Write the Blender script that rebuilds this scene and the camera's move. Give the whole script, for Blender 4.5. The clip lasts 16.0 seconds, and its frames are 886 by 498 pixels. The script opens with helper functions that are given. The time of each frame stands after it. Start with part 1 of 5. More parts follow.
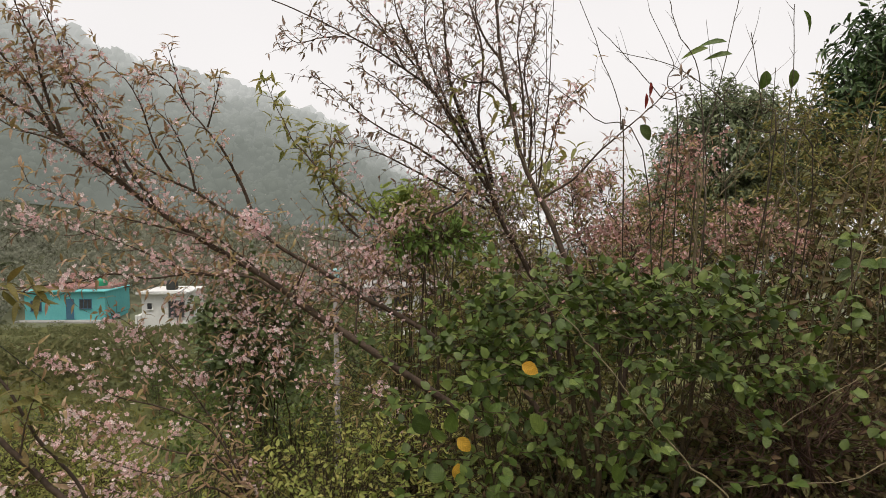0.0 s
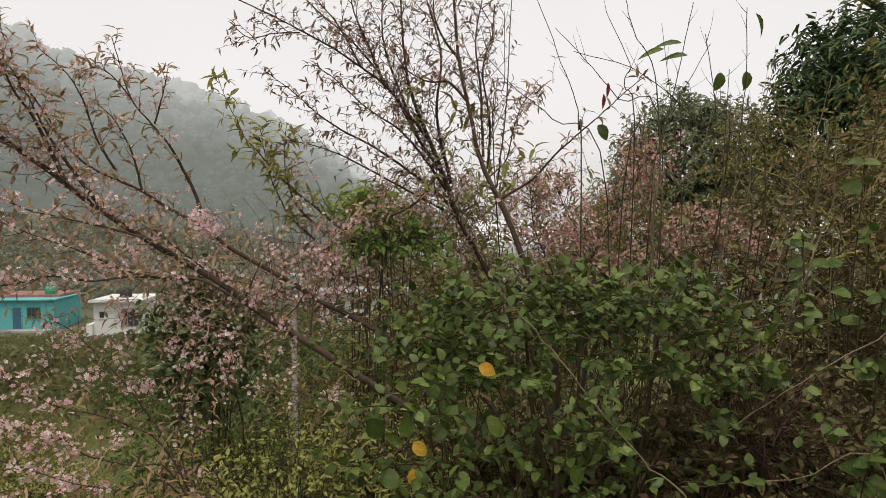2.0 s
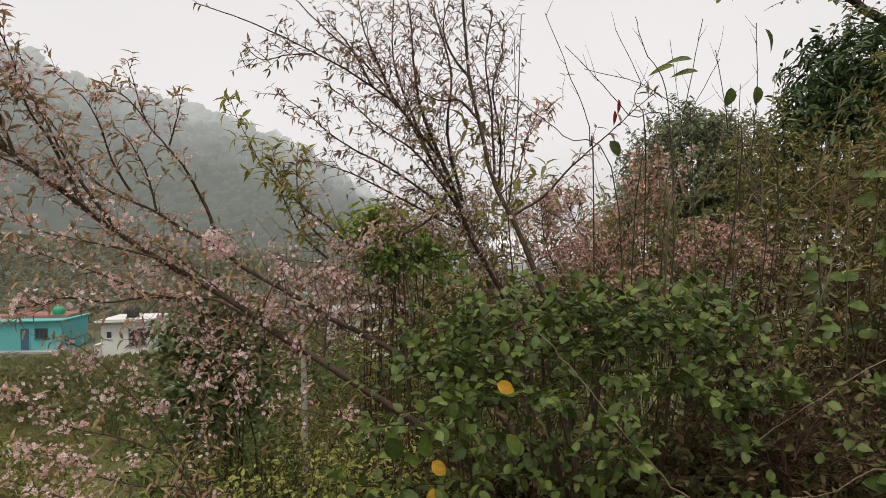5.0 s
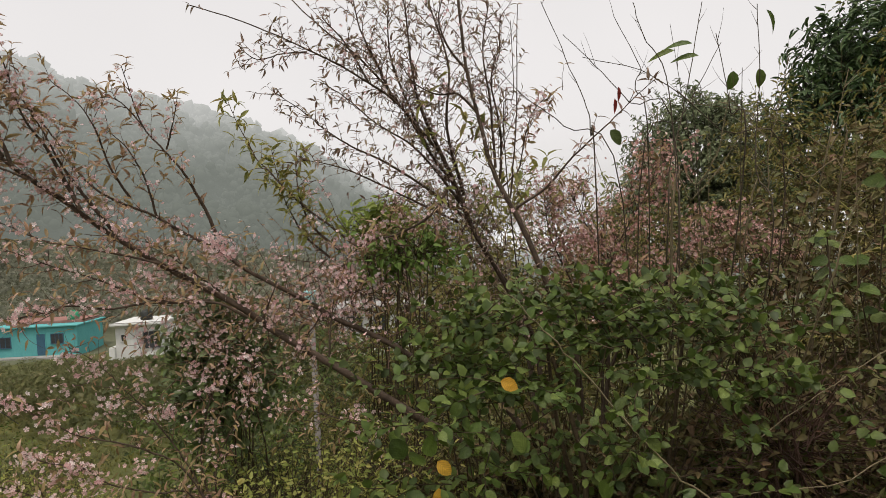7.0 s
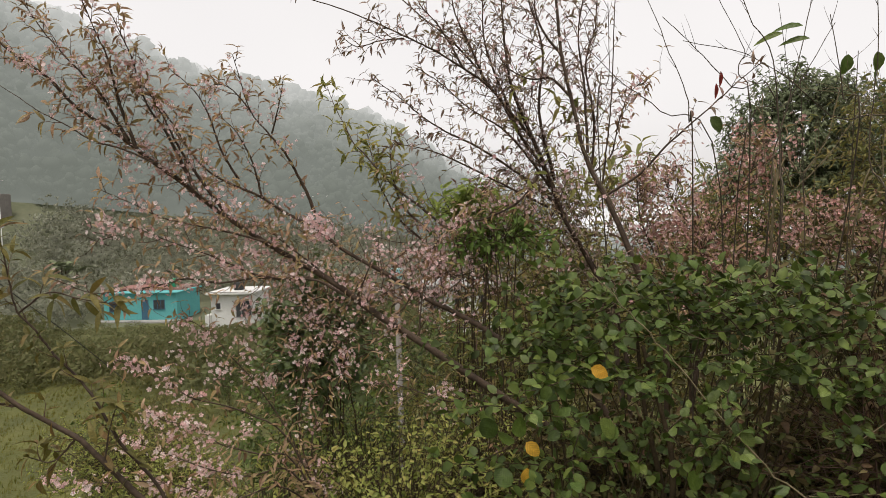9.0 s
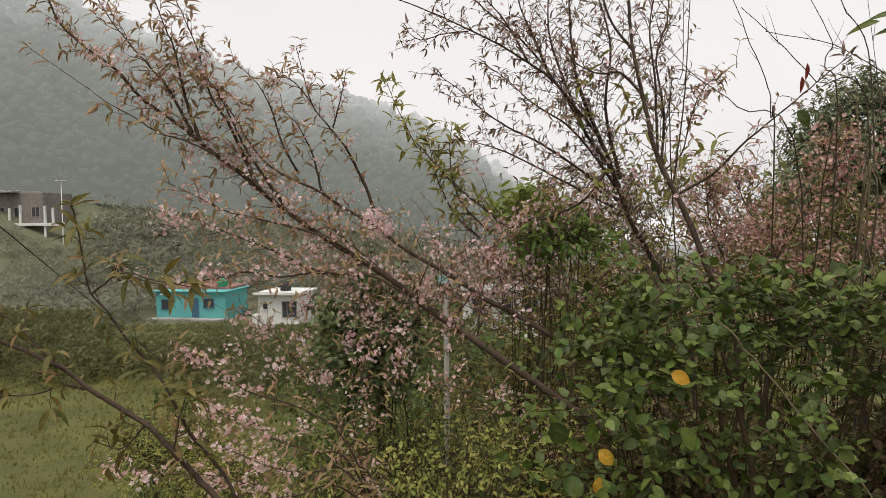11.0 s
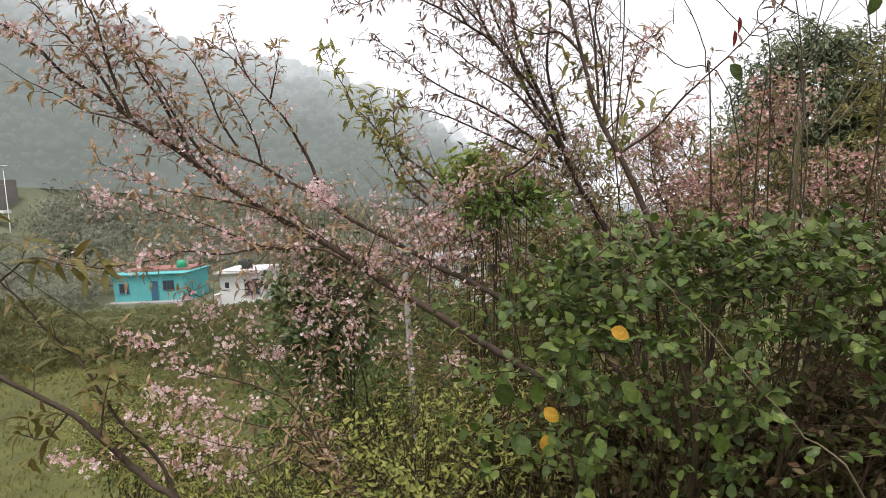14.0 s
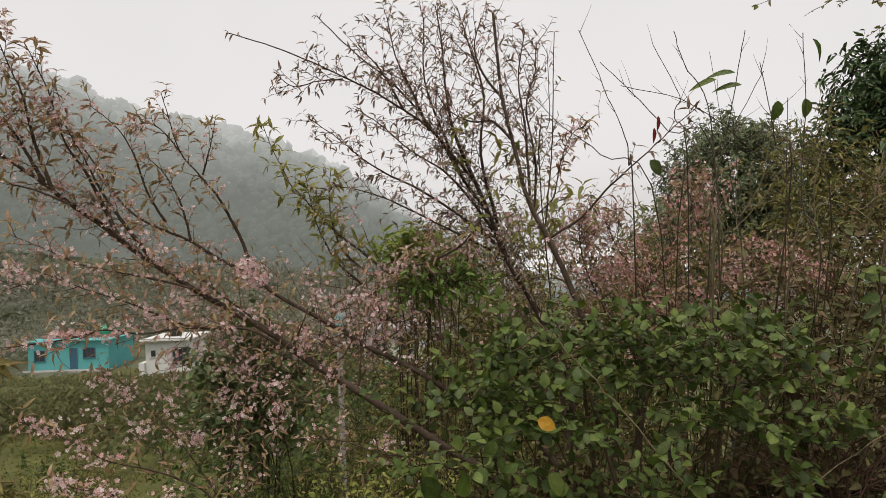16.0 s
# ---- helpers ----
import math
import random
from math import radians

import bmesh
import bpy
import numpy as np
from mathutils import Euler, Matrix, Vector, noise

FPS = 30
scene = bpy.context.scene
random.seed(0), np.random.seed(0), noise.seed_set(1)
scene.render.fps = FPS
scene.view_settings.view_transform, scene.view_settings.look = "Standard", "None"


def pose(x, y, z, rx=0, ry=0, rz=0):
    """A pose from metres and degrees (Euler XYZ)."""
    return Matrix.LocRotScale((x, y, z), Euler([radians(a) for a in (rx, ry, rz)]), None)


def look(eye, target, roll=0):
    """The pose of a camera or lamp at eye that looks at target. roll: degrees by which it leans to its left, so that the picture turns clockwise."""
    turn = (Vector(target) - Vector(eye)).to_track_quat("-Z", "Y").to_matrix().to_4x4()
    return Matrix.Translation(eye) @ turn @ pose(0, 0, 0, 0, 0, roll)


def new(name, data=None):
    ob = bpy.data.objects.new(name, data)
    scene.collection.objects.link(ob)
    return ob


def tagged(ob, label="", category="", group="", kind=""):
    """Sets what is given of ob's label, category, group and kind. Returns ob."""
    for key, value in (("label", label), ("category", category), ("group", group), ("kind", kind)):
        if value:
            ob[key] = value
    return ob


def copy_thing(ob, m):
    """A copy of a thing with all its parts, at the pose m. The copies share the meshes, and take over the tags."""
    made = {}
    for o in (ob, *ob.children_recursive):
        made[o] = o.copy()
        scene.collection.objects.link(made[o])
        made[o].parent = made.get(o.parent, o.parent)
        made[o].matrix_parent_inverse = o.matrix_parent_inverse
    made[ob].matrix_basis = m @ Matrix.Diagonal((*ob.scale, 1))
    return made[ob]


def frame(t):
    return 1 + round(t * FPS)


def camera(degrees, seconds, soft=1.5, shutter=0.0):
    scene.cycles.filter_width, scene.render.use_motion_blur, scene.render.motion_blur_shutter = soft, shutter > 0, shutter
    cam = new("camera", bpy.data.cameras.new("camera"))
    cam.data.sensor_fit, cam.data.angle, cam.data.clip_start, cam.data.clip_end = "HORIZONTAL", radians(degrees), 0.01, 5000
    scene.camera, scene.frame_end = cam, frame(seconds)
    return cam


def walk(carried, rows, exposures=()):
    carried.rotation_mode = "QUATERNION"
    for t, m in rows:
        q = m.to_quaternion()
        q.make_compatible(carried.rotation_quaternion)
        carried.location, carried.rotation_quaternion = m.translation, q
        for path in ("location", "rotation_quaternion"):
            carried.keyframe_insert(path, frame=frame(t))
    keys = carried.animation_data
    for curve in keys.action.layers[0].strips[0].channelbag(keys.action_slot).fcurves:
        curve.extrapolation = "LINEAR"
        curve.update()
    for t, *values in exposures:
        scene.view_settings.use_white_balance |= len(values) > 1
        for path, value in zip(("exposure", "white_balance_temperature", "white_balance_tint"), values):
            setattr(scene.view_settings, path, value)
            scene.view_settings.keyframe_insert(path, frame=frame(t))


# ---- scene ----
cam = camera(68.4, 16.0, soft=0.5)
PATH = [
    (0, (0.167, 0.423, 1.746), (0.165, 2.42, 1.633), -0.3),
    (0.5, (0.166, 0.426, 1.745), (0.169, 2.423, 1.636), -1.6),
    (1, (0.174, 0.436, 1.738), (0.203, 2.431, 1.596), -1.3),
    (1.5, (0.173, 0.446, 1.732), (0.197, 2.441, 1.602), -1.5),
    (2, (0.184, 0.465, 1.724), (0.299, 2.459, 1.63), -0.2),
    (2.5, (0.18, 0.493, 1.703), (0.405, 2.48, 1.694), 1.9),
    (3, (0.191, 0.518, 1.689), (0.634, 2.468, 1.655), 3.9),
    (3.5, (0.191, 0.502, 1.706), (0.65, 2.448, 1.656), 2.0),
    (4, (0.176, 0.491, 1.714), (0.399, 2.479, 1.697), 1.2),
    (4.2, (0.155, 0.468, 1.722), (0.27, 2.465, 1.705), -0.3),
    (6.3, (0.183, 0.462, 1.731), (0.288, 2.457, 1.633), -2.1),
    (6.5, (0.19, 0.485, 1.732), (0.304, 2.479, 1.63), -4.4),
    (7, (0.184, 0.487, 1.736), (0.253, 2.485, 1.673), -2.7),
    (7.5, (0.155, 0.455, 1.754), (0.079, 2.453, 1.695), -1.3),
    (8, (0.158, 0.473, 1.747), (0.102, 2.47, 1.65), -1.8),
    (8.5, (0.171, 0.464, 1.728), (0.104, 2.458, 1.587), -1.0),
    (9, (0.152, 0.441, 1.757), (-0.029, 2.429, 1.639), -1.6),
    (9.2, (0.128, 0.455, 1.755), (-0.205, 2.422, 1.617), -3.0),
    (11.5, (0.08, 0.499, 1.724), (-0.214, 2.476, 1.652), -0.0),
    (12, (0.107, 0.497, 1.727), (-0.15, 2.48, 1.681), 0.6),
    (12.5, (0.125, 0.507, 1.734), (-0.032, 2.501, 1.697), 0.1),
    (13, (0.112, 0.504, 1.722), (-0.122, 2.484, 1.559), -0.2),
    (13.5, (0.13, 0.516, 1.714), (-0.09, 2.49, 1.481), -2.8),
    (14, (0.135, 0.516, 1.721), (-0.068, 2.496, 1.523), -3.2),
    (14.5, (0.123, 0.519, 1.731), (-0.084, 2.503, 1.578), -2.5),
    (15, (0.127, 0.517, 1.719), (-0.088, 2.501, 1.587), -2.0),
    (15.5, (0.142, 0.517, 1.733), (-0.014, 2.508, 1.633), -2.1),
    (16, (0.162, 0.52, 1.764), (0.152, 2.52, 1.769), -1.9),
]
EXPOSURE = [(t, stops + 0.05, 6380 if 13.2 < t < 14.8 else 6800, 13 if 13.2 < t < 14.8 else 11.5) for t, stops in (
    (0, 0.42), (1, 0.33), (2, 0.36), (2.5, 0.28), (3, 0.15), (3.5, 0.25), (4, 0.28), (6.5, 0.35), (7.5, 0.22), (8.5, 0.36), (9, 0.42), (11.5, 0.36), (12, 0.3),
    (13, 0.15), (13.5, 0.82), (14, 0.82), (14.5, 0.6), (15, 0.5), (15.5, 0.45), (16, 0.24))]
walk(cam, [(t, look(eye, target, roll)) for t, eye, target, roll in PATH], EXPOSURE)

# ---- light: fog-white overcast sky, a very soft sun ----
SUN_ELEVATION, SUN_ROTATION = radians(68), radians(200)
world = bpy.data.worlds.new("overcast_sky")
scene.world = world
world.use_nodes = True
wn, wl = world.node_tree.nodes, world.node_tree.links
wn.clear()
sky = wn.new("ShaderNodeTexSky")
sky.sky_type, sky.sun_disc = "NISHITA", False
sky.sun_elevation, sky.sun_rotation = SUN_ELEVATION, SUN_ROTATION
sky.dust_density, sky.air_density = 4.0, 1.0
grey = wn.new("ShaderNodeHueSaturation")
grey.inputs["Saturation"].default_value = 0.12
wl.new(sky.outputs[0], grey.inputs["Color"])
sky_bg = wn.new("ShaderNodeBackground")
sky_bg.inputs["Strength"].default_value = 0.05
wl.new(grey.outputs[0], sky_bg.inputs["Color"])
cloud_bg = wn.new("ShaderNodeBackground")
wtc = wn.new("ShaderNodeTexCoord")
wnoise = wn.new("ShaderNodeTexNoise")
wnoise.inputs["Scale"].default_value, wnoise.inputs["Detail"].default_value = 1.6, 3.0
wl.new(wtc.outputs["Generated"], wnoise.inputs["Vector"])
wramp = wn.new("ShaderNodeValToRGB")
wramp.color_ramp.elements[0].position, wramp.color_ramp.elements[0].color = 0.3, (0.65, 0.652, 0.668, 1)
wramp.color_ramp.elements[1].position, wramp.color_ramp.elements[1].color = 0.75, (0.75, 0.747, 0.766, 1)
wl.new(wnoise.outputs["Fac"], wramp.inputs["Fac"])
wl.new(wramp.outputs["Color"], cloud_bg.inputs["Color"])
cloud_bg.inputs["Strength"].default_value = 0.67
wadd, wout = wn.new("ShaderNodeAddShader"), wn.new("ShaderNodeOutputWorld")
wl.new(sky_bg.outputs[0], wadd.inputs[0])
wl.new(cloud_bg.outputs[0], wadd.inputs[1])
wl.new(wadd.outputs[0], wout.inputs["Surface"])

sun = new("sun", bpy.data.lights.new("sun", "SUN"))
sun.data.energy, sun.data.angle, sun.data.color = 1.3, radians(14), (1.0, 0.95, 0.87)
sun_way = Vector((math.cos(SUN_ELEVATION) * math.sin(SUN_ROTATION), math.cos(SUN_ELEVATION) * math.cos(SUN_ROTATION), math.sin(SUN_ELEVATION)))
sun.matrix_world = look(sun_way * 60, (0, 0, 0))


# ---- materials ----
def material(name):
    m = bpy.data.materials.new(name)
    m.use_nodes = True
    return m, m.node_tree.nodes, m.node_tree.links, m.node_tree.nodes["Principled BSDF"]


def ramp(nodes, stops):
    r = nodes.new("ShaderNodeValToRGB")
    els = r.color_ramp.elements
    while len(els) < len(stops):
        els.new(0.5)
    for e, (at, col) in zip(els, stops):
        e.position, e.color = at, (*col, 1)
    return r


def leafy(name, colours, rough=0.5, through_light=0.3, single=False, vein=60.0, blotch=0.25):
    """Leaf surface: a hue for each leaf, mottling, light passing through the blade."""
    m, n, l, b = material(name)
    if single:
        pick = n.new("ShaderNodeObjectInfo").outputs["Random"]
    else:
        pick = n.new("ShaderNodeNewGeometry").outputs["Random Per Island"]
    k = len(colours) - 1
    r = ramp(n, [(i / k, c) for i, c in enumerate(colours)])
    l.new(pick, r.inputs["Fac"])
    tc = n.new("ShaderNodeTexCoord")
    nz = n.new("ShaderNodeTexNoise")
    nz.inputs["Scale"].default_value, nz.inputs["Detail"].default_value = vein, 4
    l.new(tc.outputs["Object"], nz.inputs["Vector"])
    hs = n.new("ShaderNodeHueSaturation")
    mr = n.new("ShaderNodeMapRange")
    mr.inputs["From Min"].default_value, mr.inputs["From Max"].default_value = 0.3, 0.7
    mr.inputs["To Min"].default_value, mr.inputs["To Max"].default_value = 1 - blotch, 1 + blotch
    l.new(nz.outputs["Fac"], mr.inputs["Value"])
    l.new(mr.outputs[0], hs.inputs["Value"])
    l.new(r.outputs["Color"], hs.inputs["Color"])
    tint = hs.outputs["Color"]
    if single:
        # midrib and side veins drawn along the blade
        sep = n.new("ShaderNodeSeparateXYZ")
        l.new(tc.outputs["Object"], sep.inputs[0])
        ax, slant, diff, wavy, sharp = (n.new("ShaderNodeMath") for _ in range(5))
        ax.operation, slant.operation, diff.operation, wavy.operation, sharp.operation = "ABSOLUTE", "MULTIPLY", "SUBTRACT", "SINE", "SMOOTH_MAX"
        l.new(sep.outputs["X"], ax.inputs[0])
        l.new(ax.outputs[0], slant.inputs[0])
        slant.inputs[1].default_value = 0.9
        l.new(sep.outputs["Y"], diff.inputs[0])
        l.new(slant.outputs[0], diff.inputs[1])
        turns = n.new("ShaderNodeMath")
        turns.operation = "MULTIPLY"
        l.new(diff.outputs[0], turns.inputs[0])
        turns.inputs[1].default_value = 48.0
        l.new(turns.outputs[0], wavy.inputs[0])
        rib = n.new("ShaderNodeMapRange")
        rib.inputs["From Min"].default_value, rib.inputs["From Max"].default_value = 0.0, 0.03
        rib.inputs["To Min"].default_value, rib.inputs["To Max"].default_value = 1.0, -1.0
        l.new(ax.outputs[0], rib.inputs["Value"])
        l.new(wavy.outputs[0], sharp.inputs[0])
        l.new(rib.outputs[0], sharp.inputs[1])
        sharp.inputs[2].default_value = 0.2
        vm = n.new("ShaderNodeMapRange")
        vm.inputs["From Min"].default_value, vm.inputs["From Max"].default_value = 0.3, 1.0
        vm.inputs["To Min"].default_value, vm.inputs["To Max"].default_value = 0.94, 1.2
        l.new(sharp.outputs[0], vm.inputs["Value"])
        hv = n.new("ShaderNodeHueSaturation")
        l.new(vm.outputs[0], hv.inputs["Value"])
        l.new(tint, hv.inputs["Color"])
        tint = hv.outputs["Color"]
        nz.inputs["Scale"].default_value = 3.0
    l.new(tint, b.inputs["Base Color"])
    b.inputs["Roughness"].default_value = rough
    b.inputs["Specular IOR Level"].default_value = 0.3
    bump = n.new("ShaderNodeBump")
    bump.inputs["Strength"].default_value, bump.inputs["Distance"].default_value = 0.3, 0.02 if single else 0.002
    l.new(nz.outputs["Fac"], bump.inputs["Height"])
    l.new(bump.outputs[0], b.inputs["Normal"])
    tr = n.new("ShaderNodeBsdfTranslucent")
    l.new(tint, tr.inputs["Color"])
    mix = n.new("ShaderNodeMixShader")
    mix.inputs["Fac"].default_value = through_light
    l.new(b.outputs[0], mix.inputs[1])
    l.new(tr.outputs[0], mix.inputs[2])
    l.new(mix.outputs[0], n["Material Output"].inputs["Surface"])
    return m


def solid(name, dark, light, scale=8.0, rough=0.8, bump=0.3, distance=0.01, fine=6.0, metal=0.0):
    """Rough surface with variation at two scales and a fine relief."""
    m, n, l, b = material(name)
    tc = n.new("ShaderNodeTexCoord")
    big, small = n.new("ShaderNodeTexNoise"), n.new("ShaderNodeTexNoise")
    big.inputs["Scale"].default_value, big.inputs["Detail"].default_value = scale, 5
    small.inputs["Scale"].default_value, small.inputs["Detail"].default_value = scale * fine, 6
    mixv = n.new("ShaderNodeMix")
    mixv.inputs["Factor"].default_value = 0.45
    for s in (big, small):
        l.new(tc.outputs["Object"], s.inputs["Vector"])
    l.new(big.outputs["Fac"], mixv.inputs["A"])
    l.new(small.outputs["Fac"], mixv.inputs["B"])
    r = ramp(n, [(0.32, dark), (0.68, light)])
    l.new(mixv.outputs["Result"], r.inputs["Fac"])
    l.new(r.outputs["Color"], b.inputs["Base Color"])
    b.inputs["Roughness"].default_value, b.inputs["Metallic"].default_value = rough, metal
    b.inputs["Specular IOR Level"].default_value = 0.2
    bp = n.new("ShaderNodeBump")
    bp.inputs["Strength"].default_value, bp.inputs["Distance"].default_value = bump, distance
    l.new(mixv.outputs["Result"], bp.inputs["Height"])
    l.new(bp.outputs[0], b.inputs["Normal"])
    return m


BARK = solid("cherry_bark", (0.032, 0.023, 0.017), (0.115, 0.08, 0.058), 25, 0.75, 0.6, 0.004)
BARK_DARK = solid("dark_bark", (0.02, 0.017, 0.015), (0.075, 0.062, 0.052), 12, 0.85, 0.8, 0.02)
TWIG = solid("twig_bark", (0.05, 0.028, 0.022), (0.13, 0.075, 0.055), 30, 0.7, 0.3, 0.002)
STEM = solid("shrub_stem", (0.03, 0.022, 0.013), (0.085, 0.06, 0.035), 30, 0.8, 0.3, 0.002)
STRAW = solid("dry_stem", (0.1, 0.08, 0.045), (0.25, 0.2, 0.125), 20, 0.8, 0.2, 0.002)
DRYWOOD = solid("dead_twig", (0.035, 0.027, 0.02), (0.12, 0.095, 0.07), 25, 0.85, 0.4, 0.002)
CHERRY = [(0.22, 0.17, 0.07), (0.37, 0.22, 0.14), (0.29, 0.225, 0.09), (0.44, 0.3, 0.2), (0.25, 0.15, 0.095), (0.36, 0.285, 0.13)]
CHERRY_DARK = [(0.16, 0.115, 0.075), (0.24, 0.15, 0.12), (0.31, 0.22, 0.17), (0.2, 0.165, 0.08), (0.27, 0.17, 0.15)]
CHERRY_GREEN = [(0.173, 0.198, 0.052), (0.328, 0.289, 0.096), (0.225, 0.243, 0.064), (0.38, 0.274, 0.12)]
PINK = [(0.64, 0.35, 0.36), (0.81, 0.59, 0.59), (0.7, 0.45, 0.46), (0.87, 0.76, 0.75), (0.75, 0.52, 0.53)]
GREEN = [(0.0308, 0.0484, 0.0101), (0.088, 0.136, 0.0281), (0.0484, 0.0772, 0.0148), (0.149, 0.196, 0.0452), (0.0264, 0.0412, 0.00858), (0.11, 0.144, 0.0265), (0.066, 0.0979, 0.0203)]
FRESH = [(0.0581, 0.0933, 0.0155), (0.0906, 0.133, 0.0245), (0.0386, 0.0646, 0.0103), (0.129, 0.168, 0.0356), (0.0323, 0.0516, 0.00906)]
YOUNG = [(0.16, 0.22, 0.05), (0.29, 0.34, 0.085), (0.2, 0.27, 0.06), (0.36, 0.39, 0.11)]
BRONZE = [(0.12, 0.11, 0.03), (0.19, 0.155, 0.042), (0.1, 0.105, 0.028), (0.21, 0.125, 0.045), (0.15, 0.14, 0.036)]
YOUNG_GREEN = [(0.085, 0.15, 0.028), (0.14, 0.21, 0.045), (0.1, 0.17, 0.032), (0.19, 0.25, 0.06)]
OLIVE = [(0.16, 0.17, 0.048), (0.26, 0.23, 0.07), (0.14, 0.16, 0.042), (0.32, 0.25, 0.09), (0.2, 0.21, 0.06)]
THICKET = [(0.08, 0.085, 0.026), (0.16, 0.095, 0.05), (0.1, 0.115, 0.032), (0.17, 0.125, 0.055), (0.08, 0.1, 0.027), (0.13, 0.07, 0.04)]
LIME = [(0.21, 0.25, 0.055), (0.33, 0.34, 0.09), (0.17, 0.215, 0.05), (0.4, 0.35, 0.11), (0.26, 0.31, 0.075)]
MANGO = [(0.04, 0.08, 0.028), (0.06, 0.105, 0.036), (0.09, 0.135, 0.046), (0.048, 0.085, 0.032)]
# Leaf green greyed and lightened: the mist is put into the colour.
HAZED_GREEN = [(0.132, 0.17, 0.0851), (0.189, 0.221, 0.118), (0.151, 0.184, 0.0945), (0.227, 0.25, 0.136)]
DARKLEAF = [(0.056, 0.084, 0.0308), (0.091, 0.126, 0.042), (0.133, 0.168, 0.056), (0.063, 0.091, 0.0336)]
GRASS = [(0.216, 0.228, 0.06), (0.396, 0.312, 0.108), (0.24, 0.264, 0.066), (0.54, 0.42, 0.192), (0.3, 0.228, 0.084)]
MEADOW = [(0.13, 0.136, 0.0192), (0.184, 0.163, 0.0288), (0.102, 0.119, 0.0163), (0.204, 0.163, 0.036)]
M = {}
for key, cols, rough, passing in (("cherry", CHERRY, 0.5, 0.4), ("cherry_dark", CHERRY_DARK, 0.5, 0.25), ("cherry_green", CHERRY_GREEN, 0.5, 0.45), ("pink", PINK, 0.6, 0.42),
                                  ("green", GREEN, 0.5, 0.22), ("fresh", FRESH, 0.5, 0.25), ("olive", OLIVE, 0.5, 0.3), ("bronze", BRONZE, 0.5, 0.3), ("young_green", YOUNG_GREEN, 0.5, 0.3),
                                  ("thicket", THICKET, 0.6, 0.25), ("lime", LIME, 0.55, 0.35), ("mango", MANGO, 0.4, 0.15),
                                  ("hazy", HAZED_GREEN, 0.6, 0.2), ("young", YOUNG, 0.5, 0.4), ("meadow", MEADOW, 0.7, 0.3), ("dark", DARKLEAF, 0.45, 0.15), ("grass", GRASS, 0.6, 0.3)):
    M[key] = leafy(key + "_leaves", cols, rough, passing)
    M[key + "_one"] = leafy(key + "_leaf", cols, rough, passing, single=True)
ROSE = [(0.46, 0.21, 0.19), (0.65, 0.4, 0.38), (0.38, 0.18, 0.15), (0.74, 0.56, 0.52), (0.5, 0.27, 0.23)]
M["rose"], M["rose_one"] = leafy("rose_blossoms", ROSE, 0.6, 0.3), leafy("rose_blossom", ROSE, 0.6, 0.3, single=True)
M["yellow"] = leafy("yellow_leaf", [(0.5, 0.27, 0.03), (0.6, 0.36, 0.05)], 0.5, 0.3, single=True)
M["red"] = leafy("red_leaf", [(0.2, 0.03, 0.03), (0.28, 0.05, 0.04)], 0.5, 0.3, single=True)


# ---- mesh helpers ----
def mesh(name, verts, faces, mat, smooth=True):
    me = bpy.data.meshes.new(name)
    me.from_pydata(np.asarray(verts, float).tolist(), [], faces if isinstance(faces, list) else faces.tolist())
    if smooth:
        me.shade_smooth()
    me.materials.append(mat)
    return me


def part(name, me, parent, label="", kind=""):
    ob = new(name, me)
    ob.parent = parent
    return tagged(ob, label=label, kind=kind)


def thing(name, at, label, category, group="", kind=""):
    ob = new(name)
    ob.empty_display_size = 0.1
    ob.location = at
    return tagged(ob, label, category, group, kind)


def unit(v):
    v = np.asarray(v, float)
    return v / (np.linalg.norm(v) + 1e-9)


def blade(stations, widths, fold=0.25, curl=0.2, wave=0.0):
    """A leaf along +y of length 1: a folded, curled blade between the stations."""
    vs, fs = [], []
    for i, (y, w) in enumerate(zip(stations, widths)):
        z = -curl * y * y
        wob = wave * math.sin(i * 2.1)
        vs += [(-w, y, z + fold * w + wob), (0, y, z), (w, y, z + fold * w - wob)]
    for i in range(len(stations) - 1):
        a, b = 3 * i, 3 * i + 3
        fs += [(a, a + 1, b + 1), (a, b + 1, b), (a + 1, a + 2, b + 2), (a + 1, b + 2, b + 1)]
    return np.array(vs, float), np.array(fs)


OVATE = blade((0, 0.14, 0.38, 0.65, 0.88, 1), (0.015, 0.24, 0.37, 0.33, 0.17, 0.01), 0.25, 0.22)
ROUND = blade((0, 0.1, 0.35, 0.65, 0.9, 1), (0.02, 0.25, 0.42, 0.42, 0.24, 0.03), 0.15, 0.12)
SERRATE = blade((0, 0.08, 0.22, 0.3, 0.44, 0.5, 0.64, 0.7, 0.82, 0.87, 1), (0.02, 0.2, 0.36, 0.34, 0.36, 0.32, 0.29, 0.25, 0.19, 0.14, 0.0), 0.22, 0.3, 0.012)
LANCE = blade((0, 0.18, 0.42, 0.65, 0.85, 1), (0.012, 0.1, 0.14, 0.115, 0.06, 0.0), 0.45, 0.55)
SMALL = blade((0, 0.4, 1), (0.02, 0.26, 0.0), 0.3, 0.25)


def leaflet(w3, w7, fold=0.3, curl=0.25):
    """A four-faced leaf folded along its midrib."""
    v = [(0, 0, 0), (-w3, 0.3, fold * w3), (-w7, 0.7, fold * w7 - curl * 0.4), (0, 1, -curl), (w7, 0.7, fold * w7 - curl * 0.4), (w3, 0.3, fold * w3)]
    return np.array(v, float), np.array([(0, 2, 1), (0, 3, 2), (0, 4, 3), (0, 5, 4)])


